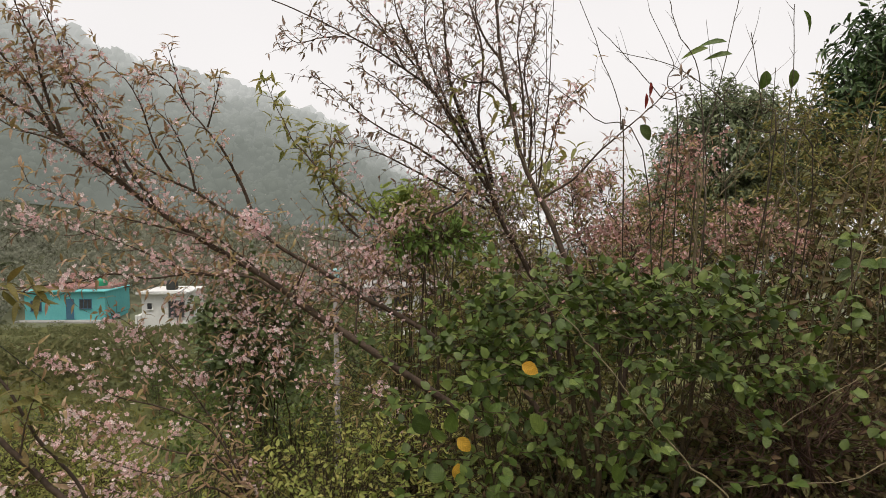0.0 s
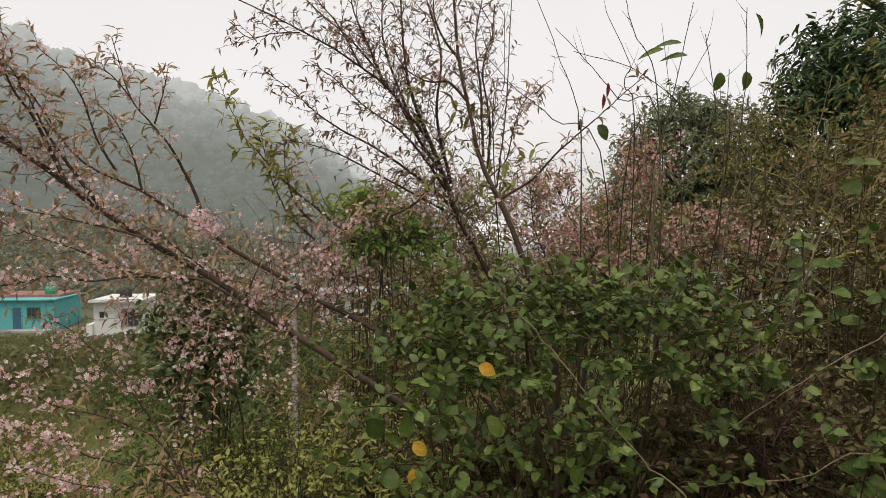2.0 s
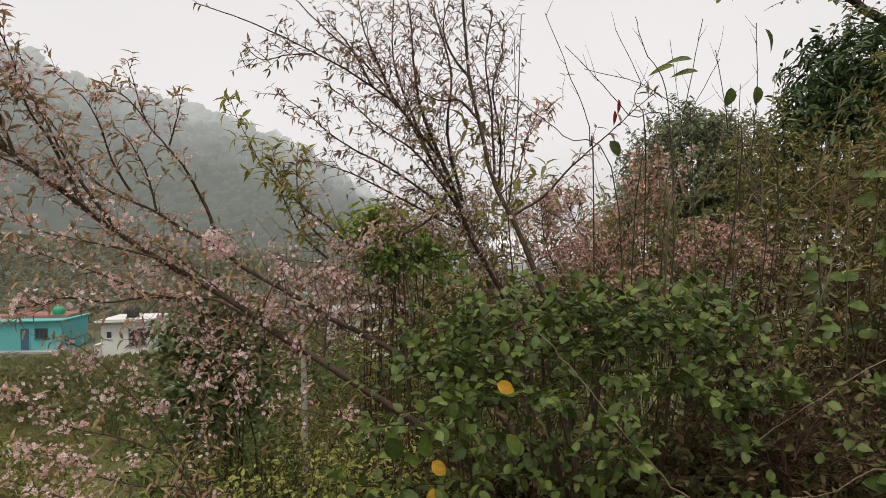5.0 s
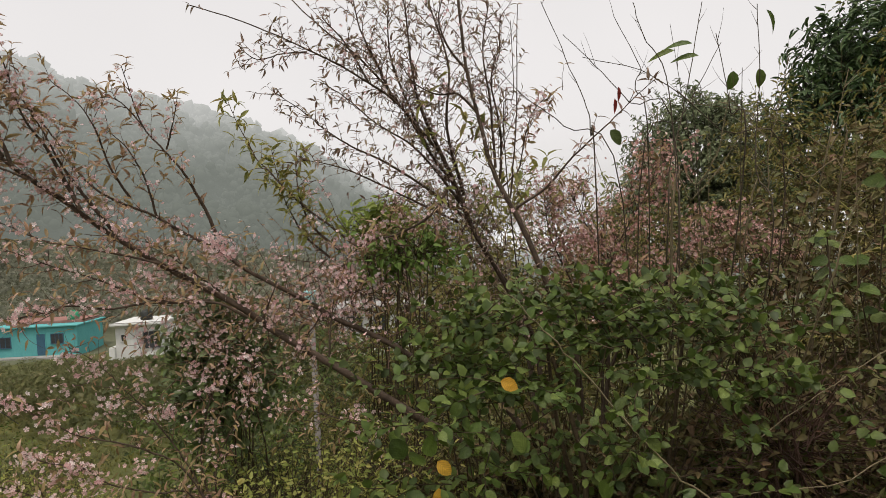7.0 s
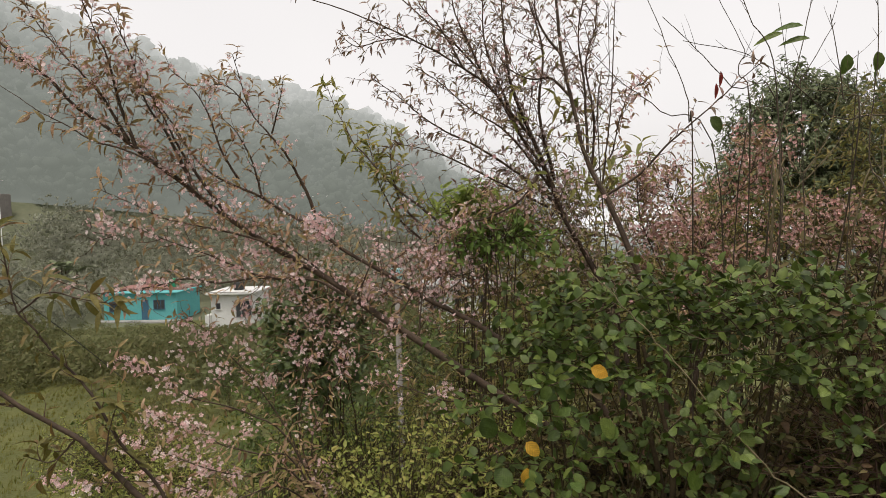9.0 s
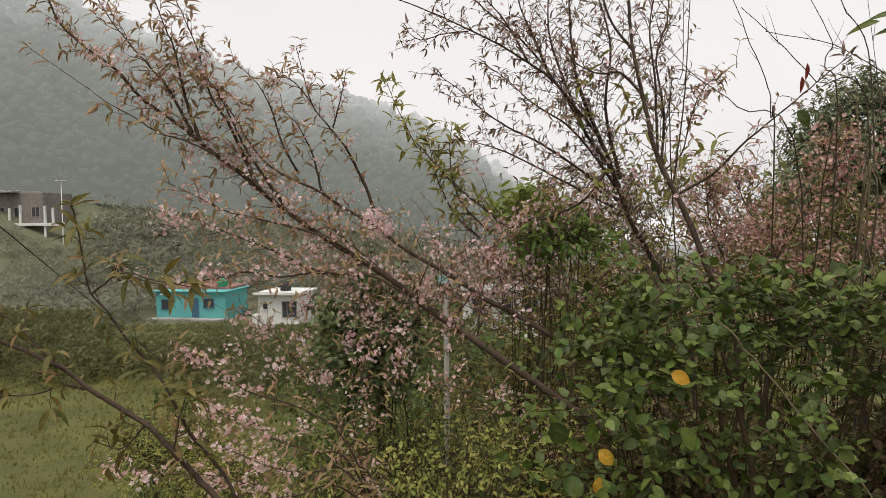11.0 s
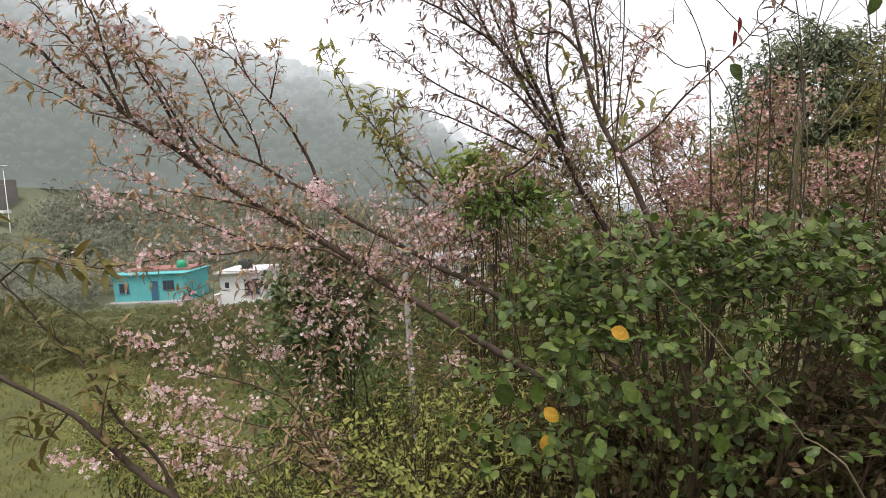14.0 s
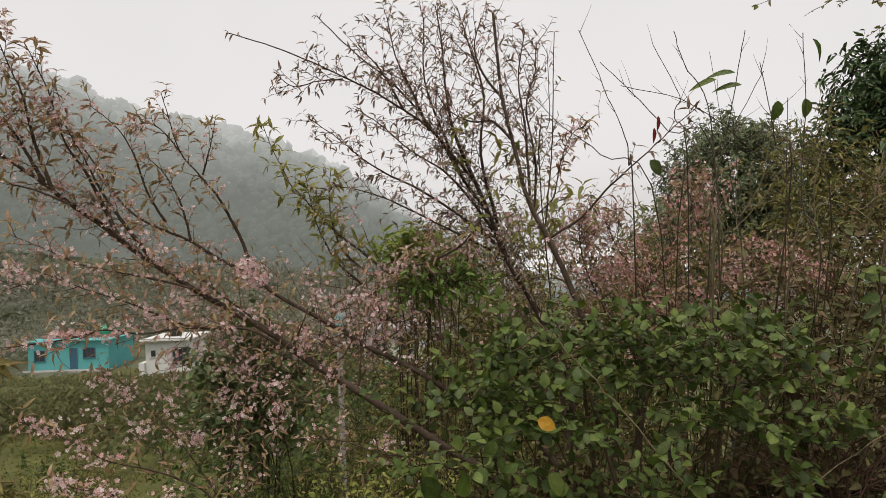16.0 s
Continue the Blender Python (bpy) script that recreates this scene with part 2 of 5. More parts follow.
OVATE_M = blade((0, 0.3, 0.7, 1), (0.015, 0.35, 0.29, 0.01), 0.25, 0.22)
LANCE_M = blade((0, 0.3, 0.65, 1), (0.012, 0.135, 0.115, 0.0), 0.45, 0.55)
LEAF_O = leaflet(0.33, 0.27)
LEAF_L = leaflet(0.14, 0.12, 0.4, 0.35)
LEAF_S = leaflet(0.24, 0.17)


def arching(turn, width):
    """A grass blade, straight below, bent over and hanging at its tip."""
    vs, fs, y, z, last = [], [], 0.0, 0.0, 0.0
    for i, u in enumerate((0, 0.3, 0.5, 0.63, 0.74, 0.83, 0.92, 1)):
        a = turn * ((u + last) / 2) ** 2.6
        y, z, last = y + math.cos(a) * (u - last), z + math.sin(a) * (u - last), u
        w = width * (1 - u ** 3) + 0.0001
        vs += [(-w, y, z), (w, y, z + w * 0.5)]
        if i:
            b = 2 * i
            fs += [(b - 2, b - 1, b + 1), (b - 2, b + 1, b)]
    return np.array(vs), np.array(fs)


STRAP = arching(2.6, 0.0018)


def blossom():
    vs, fs = [(0, 0, -0.05)], []
    for k in range(5):
        a = k * math.tau / 5
        c, s = math.cos(a), math.sin(a)
        for r, w, z in ((0.12, 0.06, 0.0), (0.34, 0.2, 0.08), (0.52, 0.1, 0.16)):
            for sgn in (-1, 1):
                x, y = r, sgn * w
                vs.append((x * c - y * s, x * s + y * c, z))
        b = 1 + 6 * k
        fs += [(0, b, b + 1), (b, b + 2, b + 3), (b, b + 3, b + 1), (b + 2, b + 4, b + 5), (b + 2, b + 5, b + 3)]
    return np.array(vs, float), np.array(fs)


BLOSSOM = blossom()


def bases(ds, ns):
    """Turns whose y is the way of each leaf and whose z is near its normal."""
    ds = ds / (np.linalg.norm(ds, axis=1, keepdims=True) + 1e-9)
    xs = np.cross(ds, ns)
    xs /= np.linalg.norm(xs, axis=1, keepdims=True) + 1e-9
    return np.stack([xs, ds, np.cross(xs, ds)], 2)


def strew(shape, ps, ds, ns, ss):
    """One mesh's vertices and faces for copies of a shape."""
    v, f = shape
    bs = bases(ds, ns)
    vs = ps[:, None, :] + ss[:, None, None] * np.einsum("nij,vj->nvi", bs, v)
    fs = f[None] + (np.arange(len(ps)) * len(v))[:, None, None]
    return vs.reshape(-1, 3), fs.reshape(-1, 3)


def spline(pts, steps=5):
    """A smooth way through the points."""
    p = np.asarray(pts, float)
    p = np.vstack([2 * p[0] - p[1], p, 2 * p[-1] - p[-2]])
    out = []
    for i in range(1, len(p) - 2):
        for k in range(steps):
            t = k / steps
            a, b, c, d = p[i - 1:i + 3]
            out.append(0.5 * (2 * b + (c - a) * t + (2 * a - 5 * b + 4 * c - d) * t * t + (3 * b - a - 3 * c + d) * t ** 3))
    out.append(p[-2])
    return np.array(out)


def tubes(ways):
    """Tapered branches: ways of (points, radius at the foot, radius at the tip, sides)."""
    vs, fs, off = [], [], 0
    for pts, r0, r1, k in ways:
        n = len(pts)
        t = np.gradient(pts, axis=0)
        t /= np.linalg.norm(t, axis=1, keepdims=True) + 1e-9
        ref = np.array([0.3, 0.9, 0.2]) if abs(t[0] @ unit([0.3, 0.9, 0.2])) < 0.9 else np.array([1.0, 0, 0.1])
        x = np.cross(t, ref)
        x /= np.linalg.norm(x, axis=1, keepdims=True) + 1e-9
        y = np.cross(t, x)
        a = np.arange(k) * math.tau / k
        rad = r1 + (r0 - r1) * np.linspace(1, 0, n) ** 1.4
        ring = pts[:, None] + rad[:, None, None] * (np.cos(a)[None, :, None] * x[:, None] + np.sin(a)[None, :, None] * y[:, None])
        vs.append(ring.reshape(-1, 3))
        i, j = np.meshgrid(np.arange(n - 1), np.arange(k), indexing="ij")
        q = np.stack([i * k + j, i * k + (j + 1) % k, (i + 1) * k + (j + 1) % k, (i + 1) * k + j], -1).reshape(-1, 4)
        fs.append(q + off)
        off += n * k
    return np.vstack(vs), np.vstack(fs)


class Plant:
    """Grows limbs, twigs and leaves and turns them into parts of one thing."""

    def __init__(self, seed):
        self.g = np.random.default_rng(seed)
        self.limbs, self.thin, self.sets = [], [], {}

    def limb(self, pts, r0, r1, wob=0.0007, sides=8, steps=5):
        way = spline(pts, steps)
        way[1:-1] += self.g.normal(0, wob, (len(way) - 2, 3))
        self.limbs.append((way, r0, r1, sides))
        return way

    def twig(self, p, d, length, r=0.0025, lift=0.3, n=5, sides=4, wob=0.06):
        d = unit(d)
        pts = [np.asarray(p, float)]
        for _ in range(n):
            d = unit(d + self.g.normal(0, wob * 3, 3) + np.array([0, 0, lift / n]))
            pts.append(pts[-1] + d * length / n)
        way = np.array(pts)
        self.thin.append((way, r, r * 0.35, sides))
        return way

    def twigs(self, way, count, length, u0=0.15, u1=1.0, lift=0.3, out=0.8, r=0.0025, n=5, wob=0.04):
        made = []
        for u in self.g.uniform(u0, u1, count):
            i = min(int(u * (len(way) - 1)), len(way) - 2)
            p = way[i] + (way[i + 1] - way[i]) * self.g.uniform()
            t = unit(way[i + 1] - way[i])
            d = t * self.g.uniform(0.3, 0.9) + unit(np.cross(t, self.g.normal(0, 1, 3))) * out
            made.append(self.twig(p, d, length * self.g.uniform(0.4, 1.2) * (1.15 - 0.5 * u), r, lift, n, wob=wob))
        return made

    def leaves(self, ways, per, size, key, droop=0.25, u0=0.2, spread=0.9, facing=(0, 0, 1), jitter=0.5):
        """Leaves along the ways, per metre."""
        store = self.sets.setdefault(key, [[], [], [], []])
        for way in ways:
            length = np.linalg.norm(np.diff(way, axis=0), axis=1).sum()
            for u in self.g.uniform(u0, 1.0, max(1, int(length * per * (1 - u0) + self.g.uniform()))):
                i = min(int(u * (len(way) - 1)), len(way) - 2)
                f = u * (len(way) - 1) - i
                t = unit(way[i + 1] - way[i])
                d = t * 0.6 + unit(np.cross(t, self.g.normal(0, 1, 3))) * spread - np.array([0, 0, droop])
                store[0].append(way[i] * (1 - f) + way[i + 1] * f)
                store[1].append(unit(d))
                store[2].append(unit(np.asarray(facing) + self.g.normal(0, jitter, 3)))
                store[3].append(size * self.g.uniform(0.45, 1.3))

    def shoots(self, way, step, length, key, size, u0=0.1, u1=1.0, lift=0.35, spread=0.8, tuft=4, r=0.0018, gap=0.028, taper=0.6):
        """Short leafy side shoots set in a spiral along a way, each ending in a tuft of leaves."""
        seg = np.linalg.norm(np.diff(way, axis=0), axis=1)
        far = np.concatenate([[0], np.cumsum(seg)])
        total, s, turn, made = far[-1], far[-1] * u0, self.g.uniform(0, 6), []
        while s < total * u1:
            i = min(int(np.searchsorted(far, s, side="right")) - 1, len(seg) - 1)
            f = (s - far[i]) / (seg[i] + 1e-9)
            t = unit(way[i + 1] - way[i])
            x = unit(np.cross(t, (0.1, 1.0, 0.15)))
            y = np.cross(t, x)
            turn += 2.4 + self.g.normal(0, 0.5)
            d = t * 0.8 + (math.cos(turn) * x + math.sin(turn) * y * 0.7) * spread
            made.append(self.twig(way[i] * (1 - f) + way[i + 1] * f, d, length * (1.1 - taper * s / total) * self.g.uniform(0.35, 1.3), r, lift, 4, 4, wob=0.05))
            s += step * self.g.uniform(0.5, 1.5)
        for w in made + [way[-3:]]:
            self.sprig(w, key, size, gap, tuft)
        return made

    def sprig(self, w, key, size, gap=0.028, tuft=4, facing=(0, -0.25, 1.0), jitter=0.45):
        """Leaves in turn on both sides of a twig and a tuft at its end."""
        length = np.linalg.norm(np.diff(w, axis=0), axis=1).sum()
        count, turn = int(length / gap), self.g.uniform(0, 6)
        for k in range(count + tuft):
            u = min(0.97, (k + 0.6) / (count + 0.5)) if k < count else 1.0
            i = min(int(u * (len(w) - 1)), len(w) - 2)
            f = u * (len(w) - 1) - i
            t = unit(w[i + 1] - w[i])
            turn += 2.6 if k < count else math.tau / max(tuft, 1)
            x = unit(np.cross(t, (0.2, 0.9, 0.3)))
            side = math.cos(turn) * x + math.sin(turn) * np.cross(t, x)
            d = t * (0.75 if k < count else 0.55) + side * 0.8 + self.g.normal(0, 0.15, 3)
            self.put_leaf(key, w[i] * (1 - f) + w[i + 1] * f, d, np.asarray(facing) + self.g.normal(0, jitter, 3), size * self.g.uniform(0.6, 1.25))

    def put_leaf(self, key, p, d, nrm, size):
        store = self.sets.setdefault(key, [[], [], [], []])
        for s, v in zip(store, (np.asarray(p, float), unit(d), unit(nrm), size)):
            s.append(v)

    def cluster(self, key, p, count, radius, size):
        """A hanging bunch of blossoms round p."""
        for _ in range(int(count * 2.4)):
            o = self.g.normal(0, radius, 3) * (1, 1, 0.8)
            self.put_leaf(key, p + o, self.g.normal(0, 1, 3), unit(o) + np.array([0, -0.5, -0.1]) + self.g.normal(0, 0.3, 3), size * self.g.uniform(0.7, 1.15))

    def build(self, thing_ob, shapes, wood, limb_name="limb", twig_mat=None, limb_label="", singles=None):
        """shapes: key -> (leaf shape, part name, material key). singles: key -> (how many, point) of single leaves nearest that point."""
        at = np.array(thing_ob.location)
        for way in self.limbs:
            v, f = tubes([way])
            part(limb_name, mesh(limb_name, v - at, f, wood), thing_ob, limb_label)
        if self.thin:
            v, f = tubes(self.thin)
            part("twig_mass", mesh("twig_mass", v - at, f, twig_mat or wood), thing_ob, kind="stuff")
        for key, store in self.sets.items():
            shape, name, mat, *plain = shapes[key]
            ps, ds, ns, ss = (np.array(s) for s in store)
            if singles and key in singles:
                count, near = singles[key]
                order = np.argsort(np.linalg.norm(ps - np.asarray(near), axis=1))
                one, rest = order[:count], order[count:]
                me = mesh(name, *shape, M[mat + "_one"] if mat + "_one" in M else M[mat])
                bs = bases(ds, ns)
                for i in one:
                    ob = new(name, me)
                    ob.parent = thing_ob
                    ob.matrix_local = Matrix.LocRotScale(Vector(ps[i] - at), Matrix(bs[i].tolist()).to_quaternion(), Vector((ss[i],) * 3))
                ps, ds, ns, ss = ps[rest], ds[rest], ns[rest], ss[rest]
            if len(ps):
                v, f = strew(plain[0] if plain else shape, ps, ds, ns, ss)
                part(name + "_mass", mesh(name + "_mass", v - at, f, M[mat]), thing_ob, kind="stuff")


# ---- ground: one sheet, a falling bank, a valley terrace, the hill across ----
def smooth(u):
    u = np.clip(u, 0, 1)
    return u * u * (3 - 2 * u)


HILL_AZ = (-180, -120, -60, -20, -3, 2, 5, 8.5, 12.5, 17, 22, 25, 31, 37, 42, 60, 90, 130, 180)
HILL_H = (10, 6, 0, -9, -7, 1, 11, 21, 30, 35, 40, 44, 52, 61, 68, 73, 60, 30, 10)


def ground_z(x, y):
    x, y = np.asarray(x, float), np.asarray(y, float)
    r, az = np.hypot(x, y), np.degrees(np.arctan2(-x, y))
    fall = -6.5 * smooth((y - 1) / 16) - 6.3 * smooth((y - 42) / 30)
    bank = 0.42 * np.clip(x - 0.9, 0, 12) * (1 - smooth((r - 14) / 30))
    hill = (np.interp(az, HILL_AZ, HILL_H) + 12.8) * smooth((r - 100) / 155)
    lumps = 0.10 * np.sin(x * 0.9 + 1.3) * np.sin(y * 0.7) * smooth((r - 3) / 10) + 0.9 * np.sin(x * 0.07) * np.sin(y * 0.06 + 1) * smooth((r - 110) / 60)
    return fall + bank + hill + lumps


def build_ground(far):
    radii = np.concatenate([np.linspace(0.3, 12, 40), np.geomspace(12.6, 420, 110), np.geomspace(450, 3000, 14)])
    az = np.linspace(0, math.tau, 241)[:-1]
    rr, aa = np.meshgrid(radii, az, indexing="ij")
    x, y = (rr * np.sin(aa)).ravel(), (rr * np.cos(aa)).ravel()
    v = np.stack([x, y, ground_z(x, y)], 1)
    nr, na = len(radii), len(az)
    i, j = np.meshgrid(np.arange(nr - 1), np.arange(na), indexing="ij")
    f = np.stack([i * na + j, (i + 1) * na + j, (i + 1) * na + (j + 1) % na, i * na + (j + 1) % na], -1).reshape(-1, 4)
    f = f[:, ::-1]
    vs = np.vstack([v, [[0, 0, float(ground_z(0, 0))]]])
    faces = f.tolist() + [[len(v), (j + 1) % na, j] for j in range(na)]
    m, n, l, b = material("grassy_ground")
    tc = n.new("ShaderNodeTexCoord")
    a, c, d = (n.new("ShaderNodeTexNoise") for _ in range(3))
    for node, s in ((a, 0.09), (c, 0.8), (d, 9.0)):
        node.inputs["Scale"].default_value, node.inputs["Detail"].default_value = s, 6
        l.new(tc.outputs["Object"], node.inputs["Vector"])
    ra = ramp(n, [(0.35, (0.047, 0.053, 0.011)), (0.52, (0.077, 0.085, 0.0145)), (0.66, (0.11, 0.094, 0.026))])
    rb = ramp(n, [(0.3, (0.05, 0.055, 0.014)), (0.7, (0.16, 0.15, 0.036))])
    l.new(a.outputs["Fac"], ra.inputs["Fac"])
    l.new(c.outputs["Fac"], rb.inputs["Fac"])
    mx = n.new("ShaderNodeMix")
    mx.data_type = "RGBA"
    mx.inputs["Factor"].default_value = 0.4
    l.new(ra.outputs[0], mx.inputs["A"])
    l.new(rb.outputs[0], mx.inputs["B"])
    l.new(mx.outputs["Result"], b.inputs["Base Color"])
    b.inputs["Roughness"].default_value = 0.95
    bp = n.new("ShaderNodeBump")
    bp.inputs["Strength"].default_value, bp.inputs["Distance"].default_value = 0.8, 0.08
    l.new(d.outputs["Fac"], bp.inputs["Height"])
    l.new(bp.outputs[0], b.inputs["Normal"])
    me = mesh("ground", vs, faces, m)
    ring = np.repeat(radii[:-1], na)
    slot = np.zeros(len(faces), dtype=np.int32)
    for k, (start, mat) in enumerate(far):
        me.materials.append(mat)
        slot[:len(ring)][ring >= start] = k + 1
    me.polygons.foreach_set("material_index", slot)
    return tagged(new("ground", me), "grassy hillside falling to a valley terrace", "ground", kind="structure")


def lump(seed, squash=1.0):
    """An uneven little crown clump of 20 faces."""
    bm = bmesh.new()
    bmesh.ops.create_icosphere(bm, subdivisions=1, radius=1.0)
    g = np.random.default_rng(seed)
    off = g.uniform(0, 50, 3)
    for v in bm.verts:
        k = 0.72 + 0.6 * noise.noise(Vector(v.co * 1.7) + Vector(off)) + g.uniform(-0.12, 0.12)
        v.co *= k
        v.co.z *= squash
    bm.verts.index_update()
    out = np.array([v.co[:] for v in bm.verts]), np.array([[v.index for v in f.verts] for f in bm.faces])
    bm.free()
    return out


def tuft(seed, count=6):
    """A spray of leaves round one point."""
    g = np.random.default_rng(seed)
    ds = g.normal(0, 1, (count, 3)) + (0, 0, 0.3)
    leaf = np.array([(0, 0, 0), (-0.32, 0.45, 0.08), (0, 1, -0.2), (0.32, 0.45, 0.08)]), np.array([(0, 2, 1), (0, 3, 2)])
    return strew(leaf, g.normal(0, 0.25, (count, 3)), ds, g.normal(0, 0.5, (count, 3)) + (0, 0, 1), g.uniform(0.7, 1.2, count))


def woods(name, spots, heights, mat, label, seed, lumps=12, wide=0.36, grain=(0.09, 0.2), leaves=False):
    """Far woods as one body: crowns of many uneven clumps on their slopes."""
    g = np.random.default_rng(seed)
    kinds = [tuft(seed * 7 + k) if leaves else lump(seed * 7 + k) for k in range(5)]
    per = [[[], [], [], []] for _ in kinds]
    for (x, y), h in zip(spots, heights):
        z = float(ground_z(x, y))
        w = h * wide * g.uniform(0.8, 1.2)
        for _ in range(lumps):
            q = unit(g.normal(0, 1, 3)) * g.uniform(0.35, 1) ** 0.5
            s = per[g.integers(len(kinds))]
            s[0].append((x + q[0] * w, y + q[1] * w, z + h * 0.58 + q[2] * h * 0.4))
            s[1].append(g.normal(0, 1, 3))
            s[2].append(g.normal(0, 1, 3))
            s[3].append(h * g.uniform(*grain))
    vs, fs, off = [], [], 0
    for k, s in zip(kinds, per):
        v, f = strew(k, *(np.array(q) for q in s))
        vs.append(v)
        fs.append(f + off)
        off += len(v)
    return tagged(new(name, mesh(name, np.vstack(vs), np.vstack(fs), mat)), label, "woods", kind="stuff")


def polar_spots(g, count, r0, r1, az0, az1):
    r = np.sqrt(g.uniform(r0 * r0, r1 * r1, count))
    a = np.radians(g.uniform(az0, az1, count))
    return np.stack([-r * np.sin(a), r * np.cos(a)], 1)


gw = np.random.default_rng(5)


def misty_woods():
    """Backdrop of misty distance: fog haze painted into the woods' colour and glow, paler the farther they stand."""
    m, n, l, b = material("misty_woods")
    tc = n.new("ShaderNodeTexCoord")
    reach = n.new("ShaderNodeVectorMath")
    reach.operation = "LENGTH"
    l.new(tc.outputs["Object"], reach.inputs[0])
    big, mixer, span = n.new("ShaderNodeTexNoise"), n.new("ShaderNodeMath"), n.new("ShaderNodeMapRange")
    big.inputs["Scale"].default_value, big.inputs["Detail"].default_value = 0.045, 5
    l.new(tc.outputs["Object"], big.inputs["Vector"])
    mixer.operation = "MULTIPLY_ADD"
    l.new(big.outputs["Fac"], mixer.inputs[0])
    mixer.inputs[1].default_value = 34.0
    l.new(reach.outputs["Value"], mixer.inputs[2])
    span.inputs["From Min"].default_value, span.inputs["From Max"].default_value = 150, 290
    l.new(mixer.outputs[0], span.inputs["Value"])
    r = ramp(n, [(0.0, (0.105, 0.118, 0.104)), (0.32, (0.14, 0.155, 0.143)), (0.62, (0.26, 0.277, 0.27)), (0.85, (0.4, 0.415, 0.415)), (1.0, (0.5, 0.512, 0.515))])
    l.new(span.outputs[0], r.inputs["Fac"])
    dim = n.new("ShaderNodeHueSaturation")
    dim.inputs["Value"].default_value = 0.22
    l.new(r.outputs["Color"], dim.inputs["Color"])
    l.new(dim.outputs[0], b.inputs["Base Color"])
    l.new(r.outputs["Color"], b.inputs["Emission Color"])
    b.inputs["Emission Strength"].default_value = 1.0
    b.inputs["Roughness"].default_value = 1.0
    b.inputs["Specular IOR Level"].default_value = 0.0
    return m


PAINTED_MIST = misty_woods()
# Pale distance haze is put into the bush and foothill colours.
WOODS_FOOT = leafy("hazed_bush_leaves", [(0.27, 0.28, 0.215), (0.33, 0.335, 0.26), (0.29, 0.3, 0.23), (0.37, 0.365, 0.285)], 0.9, 0.5, vein=0.4)
build_ground(((98, solid("painted_haze_foothill", (0.105, 0.115, 0.07), (0.15, 0.155, 0.1), 0.2, 1.0, 0.0)), (146, PAINTED_MIST)))
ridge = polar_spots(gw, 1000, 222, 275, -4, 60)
woods("backdrop_ridge_woods", ridge, gw.uniform(6, 13, len(ridge)), PAINTED_MIST, "misty wooded ridge fading into fog", 11, 16, 0.36, (0.12, 0.24))
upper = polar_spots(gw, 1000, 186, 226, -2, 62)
woods("backdrop_upper_woods", upper, gw.uniform(6, 12, len(upper)), PAINTED_MIST, "misty woods high on the hill slope", 15, 16, 0.36, (0.12, 0.24))
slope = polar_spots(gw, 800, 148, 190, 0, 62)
woods("backdrop_slope_woods", slope, gw.uniform(5, 10, len(slope)), PAINTED_MIST, "misty wooded hill slope across the valley", 12, 16, 0.36, (0.12, 0.24))
foot = polar_spots(gw, 2600, 97, 145, -8, 62)
foot = foot[~((np.abs(foot[:, 0] + 93) < 9.5) & (foot[:, 1] > 102) & (foot[:, 1] < 117))]
foot = foot[~((foot[:, 0] > -58.5) & (foot[:, 0] < -30) & (foot[:, 1] < 99))]
foot_high = gw.uniform(2, 5.5, len(foot))
foot_high[(np.abs(foot[:, 0] + 91) < 13) & (foot[:, 1] < 104)] *= 0.4
yard = np.stack([gw.uniform(-106, -72, 260), gw.uniform(84, 103, 260)], 1)
foot, foot_high = np.vstack([foot, yard]), np.concatenate([foot_high, gw.uniform(0.8, 2.2, 260)])
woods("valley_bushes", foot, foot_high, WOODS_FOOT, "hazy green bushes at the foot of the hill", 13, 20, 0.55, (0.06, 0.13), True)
mid = polar_spots(gw, 3200, 26, 104, -14, 52)
keep = ~((mid[:, 0] > -62) & (mid[:, 0] < -41) & (mid[:, 1] > 86) & (mid[:, 1] < 96)) & ~((mid[:, 0] >= -41) & (mid[:, 0] < -28) & (mid[:, 1] > 77) & (mid[:, 1] < 90)) & ~((mid[:, 0] < -14) & (mid[:, 1] < 32)) & ~((np.abs(mid[:, 0] + 3) < 5) & (np.abs(mid[:, 1] - 46) < 7))
mid = mid[keep]


def below_houses(spots, heights):
    """Keeps the bushes before the houses low."""
    r, az = np.hypot(spots[:, 0], spots[:, 1]), np.degrees(np.arctan2(-spots[:, 0], spots[:, 1]))
    room = (1.6 - 0.15 * r - ground_z(spots[:, 0], spots[:, 1])) / 1.05
    before = (az > 17) & (az < 37) & (r > 30)
    room = np.maximum(room, 0.8) * np.random.default_rng(3).uniform(0.35, 1.0, len(spots))
    return spots, np.where(before, np.clip(heights * 1.5, 0.2, room), heights)


woods("terrace_bushes", *below_houses(mid, gw.uniform(0.4, 2.0, len(mid))), leafy("terrace_bush_leaves", [(0.12, 0.135, 0.06), (0.17, 0.175, 0.08), (0.14, 0.15, 0.065), (0.2, 0.19, 0.1)], 0.8, 0.4, vein=0.8), "low green bushes on the valley terraces", 14, 15, 0.8, (0.1, 0.22), True)

belt = np.stack([gw.uniform(-48, -3, 520), gw.uniform(29, 45, 520)], 1)
woods("scrub_belt", *below_houses(belt, gw.uniform(0.5, 2.2, len(belt))), leafy("scrub_leaves", [(0.11, 0.12, 0.048), (0.16, 0.155, 0.066), (0.13, 0.14, 0.055), (0.19, 0.17, 0.08)], 0.8, 0.4, vein=1.5), "dull green scrub along the terrace edge", 16, 32, 0.7, (0.07, 0.15), True)

